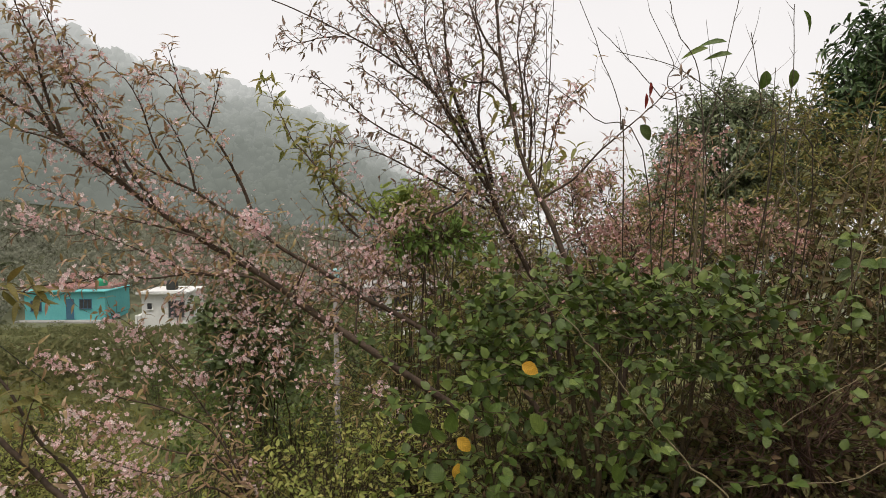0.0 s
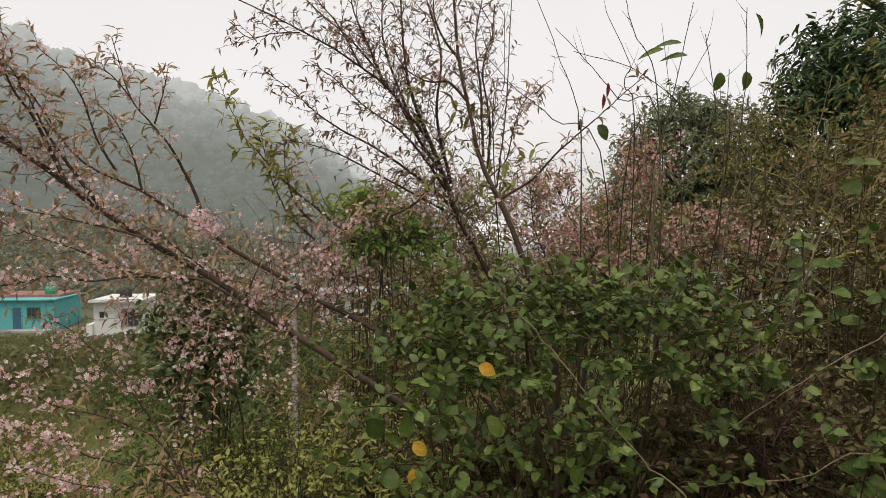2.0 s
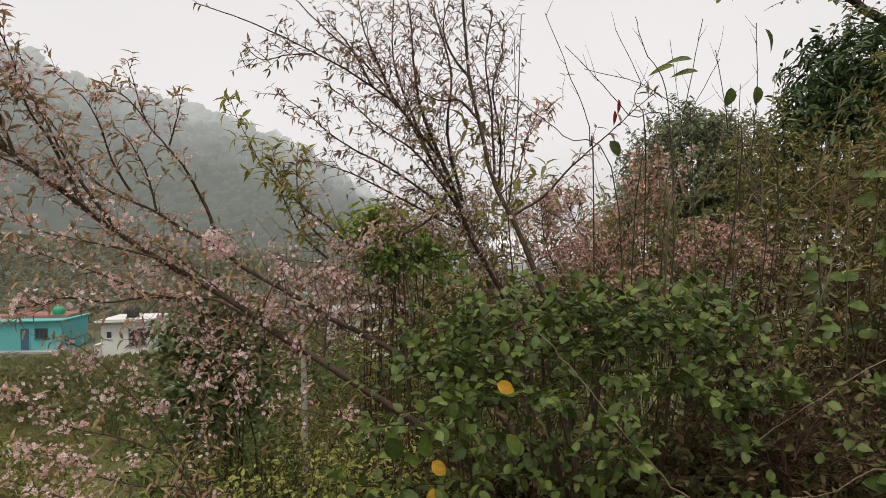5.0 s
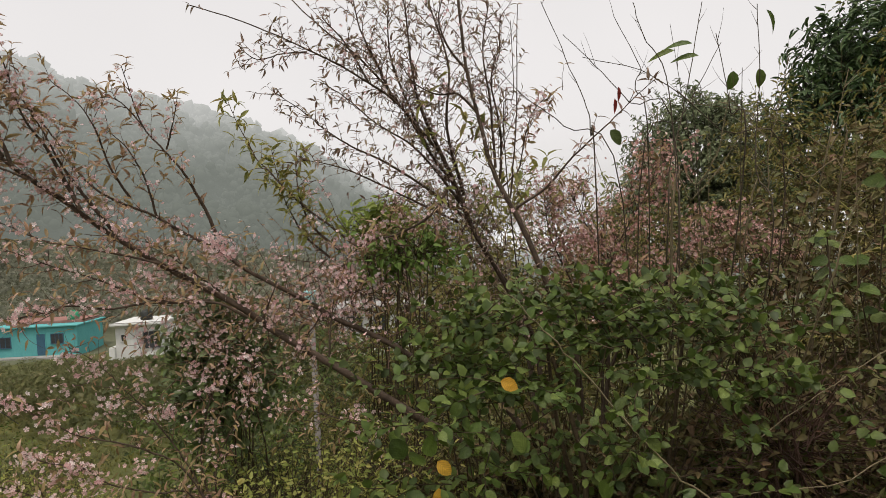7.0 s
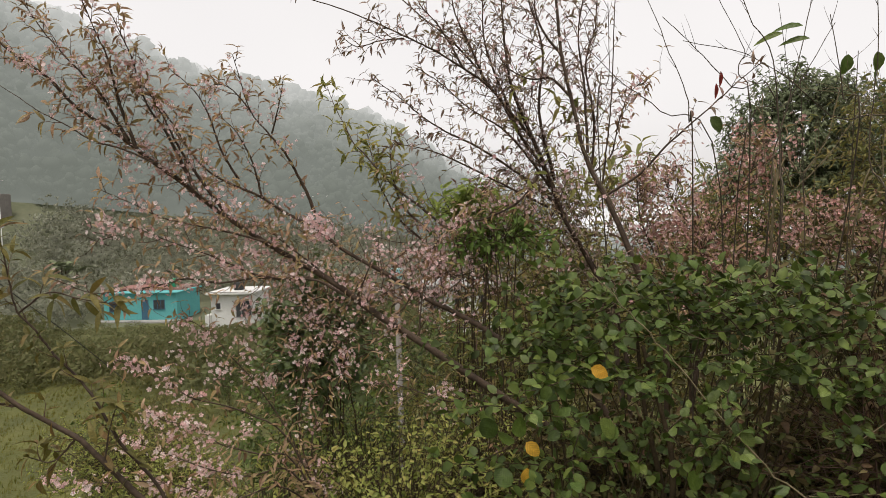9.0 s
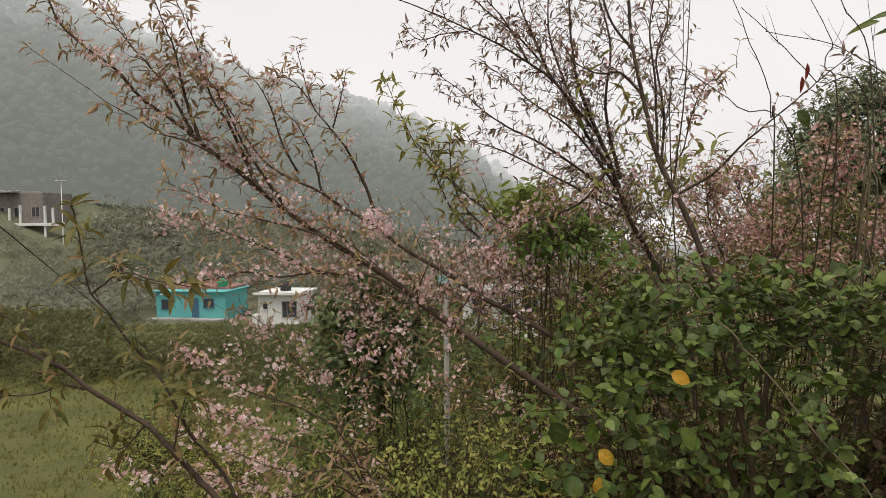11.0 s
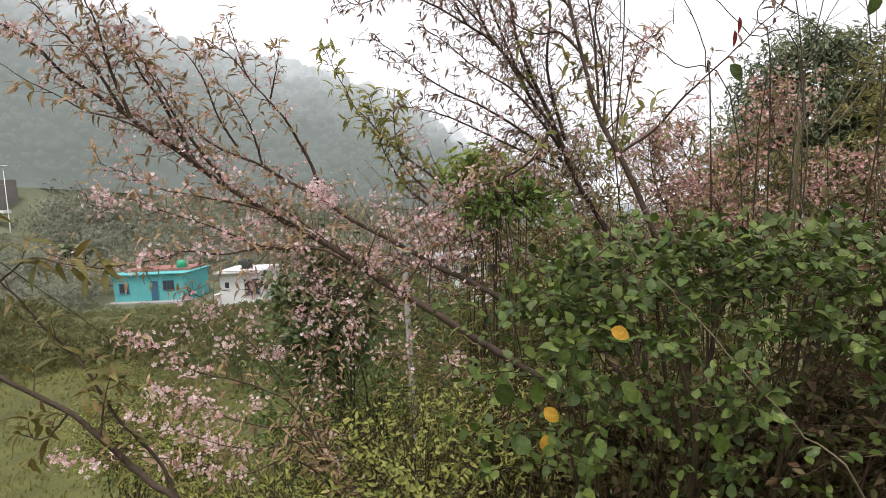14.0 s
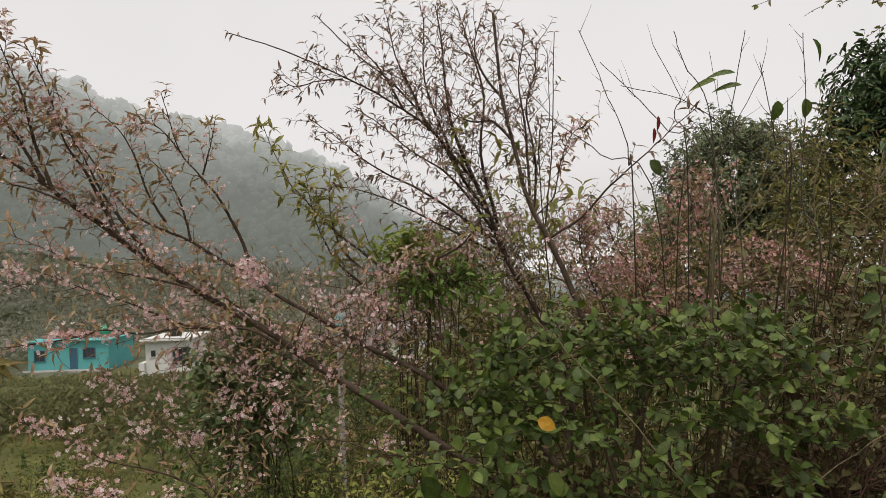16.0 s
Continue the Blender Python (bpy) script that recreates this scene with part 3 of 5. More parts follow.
# ---- houses ----
# Teal paint made paler, with the valley haze mixed into its colour.
TEAL = solid("hazed_teal_paint", (0.09, 0.34, 0.35), (0.13, 0.42, 0.42), 0.6, 0.8, 0.2)
WHITE = solid("white_wall_paint", (0.56, 0.56, 0.54), (0.7, 0.7, 0.68), 0.6, 0.8, 0.2)
CONCRETE = solid("grey_concrete", (0.24, 0.235, 0.22), (0.38, 0.37, 0.35), 0.8, 0.9, 0.3)
DARK = solid("dark_opening", (0.03, 0.032, 0.035), (0.06, 0.062, 0.065), 1.0, 0.6, 0.1)
RUST = solid("rusty_roof_sheet", (0.22, 0.1, 0.085), (0.36, 0.2, 0.17), 0.8, 0.8, 0.2)
TANKG = solid("green_tank_plastic", (0.04, 0.3, 0.16), (0.06, 0.36, 0.2), 2.0, 0.5, 0.1)
BLACKT = solid("black_tank_plastic", (0.02, 0.024, 0.015), (0.04, 0.04, 0.042), 2.0, 0.5, 0.1)
BLUEF = solid("blue_joinery", (0.04, 0.1, 0.16), (0.06, 0.14, 0.2), 2.0, 0.6, 0.1)


BRICKY = solid("weathered_brick_plaster", (0.16, 0.145, 0.13), (0.25, 0.23, 0.21), 0.5, 0.9, 0.3)


def box(x0, x1, y0, y1, z0, z1, mat, bevel=0.03, name="box"):
    bm = bmesh.new()
    bmesh.ops.create_cube(bm, size=1.0)
    for v in bm.verts:
        v.co = Vector(((x0 + x1) / 2 + v.co.x * (x1 - x0), (y0 + y1) / 2 + v.co.y * (y1 - y0), (z0 + z1) / 2 + v.co.z * (z1 - z0)))
    if bevel:
        bmesh.ops.bevel(bm, geom=bm.edges[:], offset=bevel, segments=1, affect="EDGES")
    me = bpy.data.meshes.new(name)
    bm.to_mesh(me)
    bm.free()
    me.materials.append(mat)
    return me


def lathe(profile, mat, sides=20, name="lathe"):
    """A body of revolution from (radius, height) pairs."""
    vs, fs = [], []
    for r, z in profile:
        for k in range(sides):
            a = k * math.tau / sides
            vs.append((r * math.cos(a), r * math.sin(a), z))
    for i in range(len(profile) - 1):
        for k in range(sides):
            fs.append((i * sides + k, i * sides + (k + 1) % sides, (i + 1) * sides + (k + 1) % sides, (i + 1) * sides + k))
    return mesh(name, vs, fs, mat)


def opening(house, kind, x, z0, w, h, y, mat_frame, mat_pane, panes=2):
    """A door or window set in a wall whose face is at y (towards -y): a surround, a sill and recessed panes."""
    ob = part(kind, box(x - w / 2, x + w / 2, y - 0.04, y + 0.1, z0, z0 + h, mat_pane, 0.0, kind), house)
    for x0, x1, a, b in ((x - w / 2 - 0.1, x - w / 2, z0, z0 + h), (x + w / 2, x + w / 2 + 0.1, z0, z0 + h), (x - w / 2 - 0.1, x + w / 2 + 0.1, z0 + h, z0 + h + 0.1)):
        part("jamb", box(x0, x1, y - 0.07, y + 0.05, a, b, mat_frame, 0.01, "jamb"), ob)
    for k in range(1, panes):
        xm = x - w / 2 + w * k / panes
        part("mullion", box(xm - 0.03, xm + 0.03, y - 0.06, y, z0, z0 + h, mat_frame, 0.0, "mullion"), ob)
    if kind == "window":
        part("sill", box(x - w / 2 - 0.15, x + w / 2 + 0.15, y - 0.14, y + 0.02, z0 - 0.1, z0, mat_frame, 0.01, "sill"), ob)


def teal_house():
    h = thing("teal_house", (-50.4, 88.0, -12.9), "teal painted single-storey house with a flat roof", "house")
    part("wall", box(-6.2, 4.7, 0, 7, 0, 4.1, TEAL, 0.04, "wall"), h)
    part("roof", box(-6.6, 5.0, -0.4, 7.4, 4.1, 4.28, TEAL, 0.03, "roof"), h)
    part("roof_sheet", box(-5.8, 4.4, 2.2, 7.0, 4.28, 4.66, RUST, 0.03, "roof_sheet"), h, "weathered reddish roof sheet")
    part("plinth", box(-6.9, 5.2, -1.4, 0.02, -0.8, 0.35, CONCRETE, 0.04, "plinth"), h, "pale concrete veranda plinth")
    opening(h, "door", 0.0, 0.4, 1.1, 2.8, 0, TEAL, BLUEF, 1)
    opening(h, "window", 2.1, 1.9, 1.5, 1.2, 0, BLUEF, DARK, 3)
    opening(h, "window", -4.6, 1.6, 1.3, 1.3, 0, BLUEF, DARK, 2)
    t = thing("water_tank", (-47.6, 91, -8.55), "green plastic water tank on the teal house roof", "water tank")
    part("tank_body", lathe([(0, 0), (0.75, 0), (0.78, 0.1), (0.72, 0.45), (0.78, 0.5), (0.72, 1.0), (0.7, 1.15), (0.35, 1.4), (0.0, 1.42)], TANKG, name="tank_body"), t)
    part("lid", lathe([(0, 1.4), (0.3, 1.4), (0.3, 1.52), (0, 1.54)], TANKG, name="lid"), t)


def white_house():
    h = thing("white_house", (-34.4, 80.0, -13.0), "white plastered house with a flat overhanging roof", "house")
    part("wall", box(-2.6, 2.8, 0, 6, -0.5, 4.9, WHITE, 0.03, "wall"), h)
    part("roof", box(-3.0, 3.2, -0.7, 6.4, 4.9, 5.15, WHITE, 0.03, "roof"), h)
    part("parapet", box(-2.9, 3.1, -0.6, -0.4, 5.15, 5.25, CONCRETE, 0.02, "parapet"), h)
    part("porch", box(-3.3, -2.6, -0.4, 3, -0.5, 2.3, WHITE, 0.03, "porch"), h)
    part("stair_wall", box(1.4, 3.6, -2.4, -0.02, -1.2, 0.5, WHITE, 0.03, "stair_wall"), h)
    opening(h, "window", -1.6, 3.0, 0.55, 0.75, 0, WHITE, DARK, 1)
    # Dark barred window stands in for the recessed porch opening with posts.
    opening(h, "window", 1.7, 2.0, 1.9, 2.0, 0, CONCRETE, DARK, 3)
    t = thing("water_tank", (-34.2, 82.5, -7.8), "black plastic water tank on the white house roof", "water tank")
    part("tank_body", lathe([(0, 0), (0.7, 0), (0.72, 0.1), (0.68, 0.9), (0.35, 1.2), (0, 1.22)], BLACKT, name="tank_body"), t)


def frame_house():
    """Unfinished upper house: concrete storeys with white posts and a white beam."""
    h = thing("unfinished_house", (-93.5, 105.0, -3.2), "unfinished concrete house with white posts and balcony beam", "house")
    part("wall", box(-8, 3.2, 1.5, 9, -2, 10.2, BRICKY, 0.05, "wall"), h)
    part("balcony_beam", box(-8.2, 7.6, -0.2, 1.5, 4.1, 4.65, WHITE, 0.03, "balcony_beam"), h)
    for x, z0, z1 in ((-6.5, -0.8, 7.4), (-2.6, 4.65, 7.4), (-0.4, -0.8, 7.9), (4.6, -0.8, 7.7), (6.2, 4.65, 7.4)):
        part("post", box(x - 0.17, x + 0.17, 0, 0.34, z0, z1, WHITE, 0.02, "post"), h)
    part("roof", box(-8.4, -1.6, -0.3, 9, 10.2, 10.6, CONCRETE, 0.04, "roof"), h)
    for k in range(3):
        opening(h, "window", -5.6 + 3.6 * k, 5.8, 1.5, 1.7, 1.5, CONCRETE, DARK, 2)
    s = thing("street_lamp", (-85.3, 105.0, float(ground_z(-85.3, 105.0))), "slim solar street lamp on a white pole", "street lamp")
    top = 8.9 - s.location.z
    part("pole", lathe([(0.09, -0.5), (0.06, top), (0, top)], WHITE, 10, "pole"), s)
    part("lamp_head", box(-0.75, 0.75, -0.4, 0.4, top, top + 0.14, WHITE, 0.02, "lamp_head"), s)


teal_house()
white_house()
frame_house()


def shed():
    """The whitewashed building half hidden behind the limbs, and the slim concrete post before it."""
    h = thing("white_shed", (-3.2, 46.0, float(ground_z(-3.2, 46.0))), "low whitewashed building with a grey sheet roof", "house")
    z = -3.6 - h.location.z
    part("wall", box(-2.6, 3.2, 0, 4, -0.3, z, WHITE, 0.03, "wall"), h)
    part("roof", box(-3.0, 3.6, -0.5, 4.3, z, z + 0.15, CONCRETE, 0.02, "roof"), h)
    for x in (-1.4, 0.4, 2.2):
        opening(h, "window", x, z - 1.6, 0.9, 1.1, 0, CONCRETE, DARK, 2)
    p = thing("utility_post", (-0.93, 7.0, float(ground_z(-0.93, 7.0))), "slim grey concrete utility post", "post")
    top = 1.18 - p.location.z
    part("pole", lathe([(0.034, -0.3), (0.026, top - 0.12), (0, top - 0.12)], BRICKY, 12, "pole"), p)
    part("box", box(-0.065, 0.065, -0.05, 0.05, top - 0.13, top, solid("teal_box_paint", (0.2, 0.42, 0.42), (0.3, 0.5, 0.5), 3, 0.5), 0.01, "box"), p, "pale teal metal box")


shed()


def hill_cabins():
    for x, y, w in ((-43.2, 145, 2.1), (-39.5, 146, 1.7), (-37.0, 147, 1.3)):
        z = float(ground_z(x, y))
        h = thing("hill_cabin", (x, y, z), "tiny pale hut on the misty hillside", "hut", "huts on the hillside")
        top = 5.6 - z
        part("wall", box(-w / 2, w / 2, 0, 3, -0.5, top, WHITE, 0.02, "wall"), h)
        part("roof", box(-w / 2 - 0.3, w / 2 + 0.3, -0.3, 3.3, top, top + 0.2, WHITE, 0.02, "roof"), h)


hill_cabins()


def field_grass():
    """Short grass over the terrace and the bank, one body."""
    g = np.random.default_rng(17)
    x = np.concatenate([g.uniform(-34, -6, 16000), g.uniform(-9, 4, 5000)])
    y = np.concatenate([g.uniform(13, 40, 16000), g.uniform(4, 16, 5000)])
    v = np.array([(-0.06, 0, 0), (0.06, 0, 0), (0.02, 0.12, 1), (-0.2, 0.05, 0), (-0.1, -0.05, 0), (-0.35, -0.12, 0.8), (0.12, 0.05, 0), (0.22, 0, 0), (0.4, 0.1, 0.75)], float)
    f = np.array([(0, 1, 2), (3, 4, 5), (6, 7, 8)])
    ps = np.stack([x, y, ground_z(x, y) - 0.01], 1)
    a = g.uniform(0, math.tau, len(x))
    ds = np.stack([np.cos(a), np.sin(a), 0 * a], 1)
    vs, fs = strew((v, f), ps, ds, np.tile((0.0, 0.0, 1.0), (len(x), 1)), g.uniform(0.06, 0.24, len(x)))
    tagged(new("field_grass", mesh("field_grass", vs, fs, M["meadow"])), "short yellow-green grass on the terrace field", "grass", kind="stuff")


field_grass()


def palm_clump(x, y, seed):
    z = float(ground_z(x, y))
    s = thing("banana_clump", (x, y, z), "hazy clump of banana plants among bushes", "banana plant")
    p = Plant(seed)
    for _ in range(5):
        b = np.array([x, y, z]) + p.g.normal(0, 1.1, 3) * (1, 0.6, 0)
        t = b + np.array([p.g.normal(0, 0.4), 0, p.g.uniform(1.8, 3.2)])
        p.limb([b - (0, 0, 0.3), (b + t) / 2, t], 0.16, 0.09, 0.01, 8)
        for k in range(9):
            a = p.g.uniform(0, math.tau)
            p.put_leaf("frond", t, (math.cos(a), math.sin(a), p.g.uniform(0.5, 1.4)), (p.g.normal(0, 0.2), p.g.normal(0, 0.2), 1), p.g.uniform(1.8, 2.8))
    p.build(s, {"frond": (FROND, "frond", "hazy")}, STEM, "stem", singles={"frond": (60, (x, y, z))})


FROND = blade((0, 0.1, 0.25, 0.4, 0.55, 0.7, 0.85, 1), (0.01, 0.07, 0.12, 0.13, 0.12, 0.1, 0.06, 0.0), 0.4, 0.75)
palm_clump(-70.8, 100.0, 18)


# ---- the cherry tree ----
def cherry():
    base = (0.72, 3.12, float(ground_z(0.72, 3.12)))
    tree = thing("cherry_tree", base, "leaning wild cherry with pink blossom and bronze leaves", "tree")
    p = Plant(21)
    b = base
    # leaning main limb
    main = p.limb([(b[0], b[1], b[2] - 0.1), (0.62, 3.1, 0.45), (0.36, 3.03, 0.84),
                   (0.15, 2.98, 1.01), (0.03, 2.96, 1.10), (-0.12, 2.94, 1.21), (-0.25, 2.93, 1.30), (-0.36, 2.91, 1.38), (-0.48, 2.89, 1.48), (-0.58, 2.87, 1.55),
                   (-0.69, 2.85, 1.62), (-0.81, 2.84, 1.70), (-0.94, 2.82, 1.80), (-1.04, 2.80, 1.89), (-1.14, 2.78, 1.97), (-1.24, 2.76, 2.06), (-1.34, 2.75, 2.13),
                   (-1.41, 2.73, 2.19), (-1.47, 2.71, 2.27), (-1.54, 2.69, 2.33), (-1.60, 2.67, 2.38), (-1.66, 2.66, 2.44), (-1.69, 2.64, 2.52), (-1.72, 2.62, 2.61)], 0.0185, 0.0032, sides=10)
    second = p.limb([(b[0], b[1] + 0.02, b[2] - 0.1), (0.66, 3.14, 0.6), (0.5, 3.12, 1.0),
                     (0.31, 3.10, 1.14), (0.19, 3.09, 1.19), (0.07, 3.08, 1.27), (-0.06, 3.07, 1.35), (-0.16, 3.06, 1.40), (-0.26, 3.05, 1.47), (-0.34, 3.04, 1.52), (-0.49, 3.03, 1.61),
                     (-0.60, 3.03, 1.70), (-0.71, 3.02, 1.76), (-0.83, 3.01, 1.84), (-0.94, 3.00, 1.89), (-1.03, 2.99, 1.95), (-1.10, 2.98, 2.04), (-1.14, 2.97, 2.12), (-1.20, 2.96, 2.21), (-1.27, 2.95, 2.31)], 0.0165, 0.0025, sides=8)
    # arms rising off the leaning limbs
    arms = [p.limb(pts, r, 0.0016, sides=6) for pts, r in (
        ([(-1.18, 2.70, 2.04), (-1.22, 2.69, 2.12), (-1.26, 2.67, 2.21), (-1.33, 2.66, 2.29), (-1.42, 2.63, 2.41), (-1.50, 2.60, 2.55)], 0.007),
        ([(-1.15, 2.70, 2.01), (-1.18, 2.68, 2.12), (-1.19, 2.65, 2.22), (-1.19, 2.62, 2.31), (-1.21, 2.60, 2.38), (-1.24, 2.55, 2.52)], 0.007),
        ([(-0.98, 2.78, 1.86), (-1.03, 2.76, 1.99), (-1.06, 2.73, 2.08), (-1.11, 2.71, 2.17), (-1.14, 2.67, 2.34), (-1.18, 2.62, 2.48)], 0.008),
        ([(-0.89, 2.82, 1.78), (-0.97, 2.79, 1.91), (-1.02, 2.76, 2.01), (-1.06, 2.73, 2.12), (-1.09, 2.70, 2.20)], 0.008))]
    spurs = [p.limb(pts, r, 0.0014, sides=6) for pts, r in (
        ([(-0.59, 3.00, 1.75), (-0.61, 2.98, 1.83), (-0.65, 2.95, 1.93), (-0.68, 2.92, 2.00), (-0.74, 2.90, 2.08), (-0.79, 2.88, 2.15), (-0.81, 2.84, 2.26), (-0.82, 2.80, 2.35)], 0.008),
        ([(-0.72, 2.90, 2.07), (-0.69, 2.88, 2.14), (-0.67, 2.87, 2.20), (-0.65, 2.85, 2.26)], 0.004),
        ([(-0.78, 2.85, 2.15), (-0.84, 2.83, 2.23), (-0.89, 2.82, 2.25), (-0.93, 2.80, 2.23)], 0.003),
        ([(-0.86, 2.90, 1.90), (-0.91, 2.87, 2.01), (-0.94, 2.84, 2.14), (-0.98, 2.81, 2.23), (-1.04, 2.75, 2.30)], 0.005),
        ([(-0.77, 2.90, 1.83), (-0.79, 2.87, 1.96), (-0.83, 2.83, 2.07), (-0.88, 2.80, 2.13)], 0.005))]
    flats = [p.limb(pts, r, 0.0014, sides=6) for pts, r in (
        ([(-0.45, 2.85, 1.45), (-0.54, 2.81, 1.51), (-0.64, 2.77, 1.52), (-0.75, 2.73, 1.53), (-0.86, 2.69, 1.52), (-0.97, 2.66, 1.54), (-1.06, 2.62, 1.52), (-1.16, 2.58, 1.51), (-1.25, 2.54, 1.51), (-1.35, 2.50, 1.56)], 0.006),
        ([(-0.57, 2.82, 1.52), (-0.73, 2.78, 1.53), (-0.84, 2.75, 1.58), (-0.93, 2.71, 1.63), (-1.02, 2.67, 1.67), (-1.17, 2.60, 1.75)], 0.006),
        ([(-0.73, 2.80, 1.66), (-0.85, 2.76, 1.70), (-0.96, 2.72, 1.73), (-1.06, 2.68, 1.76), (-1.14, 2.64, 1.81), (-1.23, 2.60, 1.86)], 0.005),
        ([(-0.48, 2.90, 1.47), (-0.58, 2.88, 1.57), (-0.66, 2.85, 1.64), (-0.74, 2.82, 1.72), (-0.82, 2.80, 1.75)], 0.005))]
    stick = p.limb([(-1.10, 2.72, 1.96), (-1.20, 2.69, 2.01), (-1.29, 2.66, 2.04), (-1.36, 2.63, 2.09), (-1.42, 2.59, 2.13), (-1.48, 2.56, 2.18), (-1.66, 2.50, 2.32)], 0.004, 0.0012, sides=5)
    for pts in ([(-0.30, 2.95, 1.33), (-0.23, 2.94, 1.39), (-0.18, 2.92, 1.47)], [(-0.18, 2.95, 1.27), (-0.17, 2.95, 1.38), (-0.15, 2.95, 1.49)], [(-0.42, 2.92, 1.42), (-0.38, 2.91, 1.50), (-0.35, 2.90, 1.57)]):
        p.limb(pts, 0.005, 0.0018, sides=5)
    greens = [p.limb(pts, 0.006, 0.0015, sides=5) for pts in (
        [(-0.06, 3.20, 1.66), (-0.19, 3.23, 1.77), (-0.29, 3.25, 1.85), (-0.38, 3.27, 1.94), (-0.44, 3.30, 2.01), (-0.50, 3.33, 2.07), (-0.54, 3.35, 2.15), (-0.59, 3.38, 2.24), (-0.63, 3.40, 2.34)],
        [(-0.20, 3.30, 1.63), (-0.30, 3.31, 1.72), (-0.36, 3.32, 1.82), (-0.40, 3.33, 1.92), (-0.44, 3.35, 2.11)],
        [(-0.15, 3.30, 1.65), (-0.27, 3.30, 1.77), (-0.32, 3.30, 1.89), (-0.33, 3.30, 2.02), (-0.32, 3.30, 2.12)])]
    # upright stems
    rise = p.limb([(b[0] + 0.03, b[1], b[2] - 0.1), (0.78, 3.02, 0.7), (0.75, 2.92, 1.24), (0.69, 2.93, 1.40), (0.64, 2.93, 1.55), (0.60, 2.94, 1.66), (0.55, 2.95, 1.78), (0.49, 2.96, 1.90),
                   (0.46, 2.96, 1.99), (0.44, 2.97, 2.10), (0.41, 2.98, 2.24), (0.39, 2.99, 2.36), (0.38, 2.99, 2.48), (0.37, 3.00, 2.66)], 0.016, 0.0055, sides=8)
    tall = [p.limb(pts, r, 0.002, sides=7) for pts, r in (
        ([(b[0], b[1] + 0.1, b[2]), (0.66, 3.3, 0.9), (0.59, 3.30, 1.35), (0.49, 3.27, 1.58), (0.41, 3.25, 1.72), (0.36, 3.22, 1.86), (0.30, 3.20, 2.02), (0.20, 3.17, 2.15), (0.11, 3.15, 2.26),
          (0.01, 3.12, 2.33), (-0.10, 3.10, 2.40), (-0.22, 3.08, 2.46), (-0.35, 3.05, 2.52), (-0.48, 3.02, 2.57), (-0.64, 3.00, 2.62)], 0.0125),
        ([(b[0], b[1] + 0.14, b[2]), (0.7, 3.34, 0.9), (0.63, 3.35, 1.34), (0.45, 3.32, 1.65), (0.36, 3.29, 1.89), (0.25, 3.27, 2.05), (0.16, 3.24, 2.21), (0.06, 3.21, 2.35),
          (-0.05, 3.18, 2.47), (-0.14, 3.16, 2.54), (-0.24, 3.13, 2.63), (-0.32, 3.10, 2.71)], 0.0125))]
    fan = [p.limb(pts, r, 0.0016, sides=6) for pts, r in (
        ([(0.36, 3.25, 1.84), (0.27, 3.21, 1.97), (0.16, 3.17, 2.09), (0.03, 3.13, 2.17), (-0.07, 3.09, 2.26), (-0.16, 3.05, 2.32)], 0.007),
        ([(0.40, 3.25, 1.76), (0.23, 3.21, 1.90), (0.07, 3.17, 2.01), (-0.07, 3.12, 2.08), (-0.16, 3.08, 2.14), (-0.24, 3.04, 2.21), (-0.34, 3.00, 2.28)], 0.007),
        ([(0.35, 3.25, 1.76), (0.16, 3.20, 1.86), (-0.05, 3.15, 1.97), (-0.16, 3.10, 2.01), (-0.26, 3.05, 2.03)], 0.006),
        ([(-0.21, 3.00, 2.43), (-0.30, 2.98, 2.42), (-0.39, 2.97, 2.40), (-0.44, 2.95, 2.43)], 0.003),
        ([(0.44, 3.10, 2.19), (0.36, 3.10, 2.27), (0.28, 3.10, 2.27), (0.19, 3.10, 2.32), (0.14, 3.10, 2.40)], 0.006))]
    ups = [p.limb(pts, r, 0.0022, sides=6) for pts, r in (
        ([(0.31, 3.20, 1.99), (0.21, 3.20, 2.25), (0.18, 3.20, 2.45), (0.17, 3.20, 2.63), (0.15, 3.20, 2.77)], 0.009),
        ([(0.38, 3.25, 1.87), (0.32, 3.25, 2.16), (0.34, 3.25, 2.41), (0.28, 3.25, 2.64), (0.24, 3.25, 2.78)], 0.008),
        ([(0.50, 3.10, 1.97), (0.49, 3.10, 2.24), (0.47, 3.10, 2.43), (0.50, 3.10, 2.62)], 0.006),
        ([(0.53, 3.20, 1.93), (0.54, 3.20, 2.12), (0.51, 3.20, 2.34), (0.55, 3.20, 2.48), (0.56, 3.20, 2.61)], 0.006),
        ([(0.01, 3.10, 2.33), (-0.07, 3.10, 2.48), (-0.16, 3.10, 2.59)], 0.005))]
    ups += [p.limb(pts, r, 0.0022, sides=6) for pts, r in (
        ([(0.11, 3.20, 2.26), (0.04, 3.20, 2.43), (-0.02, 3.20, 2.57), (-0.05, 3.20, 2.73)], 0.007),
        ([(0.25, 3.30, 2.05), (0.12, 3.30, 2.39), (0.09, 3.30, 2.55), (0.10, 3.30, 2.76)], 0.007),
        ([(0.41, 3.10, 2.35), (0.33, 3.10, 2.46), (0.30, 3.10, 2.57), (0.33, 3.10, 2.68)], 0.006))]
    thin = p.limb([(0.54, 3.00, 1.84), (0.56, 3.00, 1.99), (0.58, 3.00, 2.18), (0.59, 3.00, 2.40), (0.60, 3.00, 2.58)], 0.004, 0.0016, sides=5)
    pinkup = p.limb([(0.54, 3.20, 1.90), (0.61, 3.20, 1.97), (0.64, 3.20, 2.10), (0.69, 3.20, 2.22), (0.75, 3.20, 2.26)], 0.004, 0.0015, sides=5)
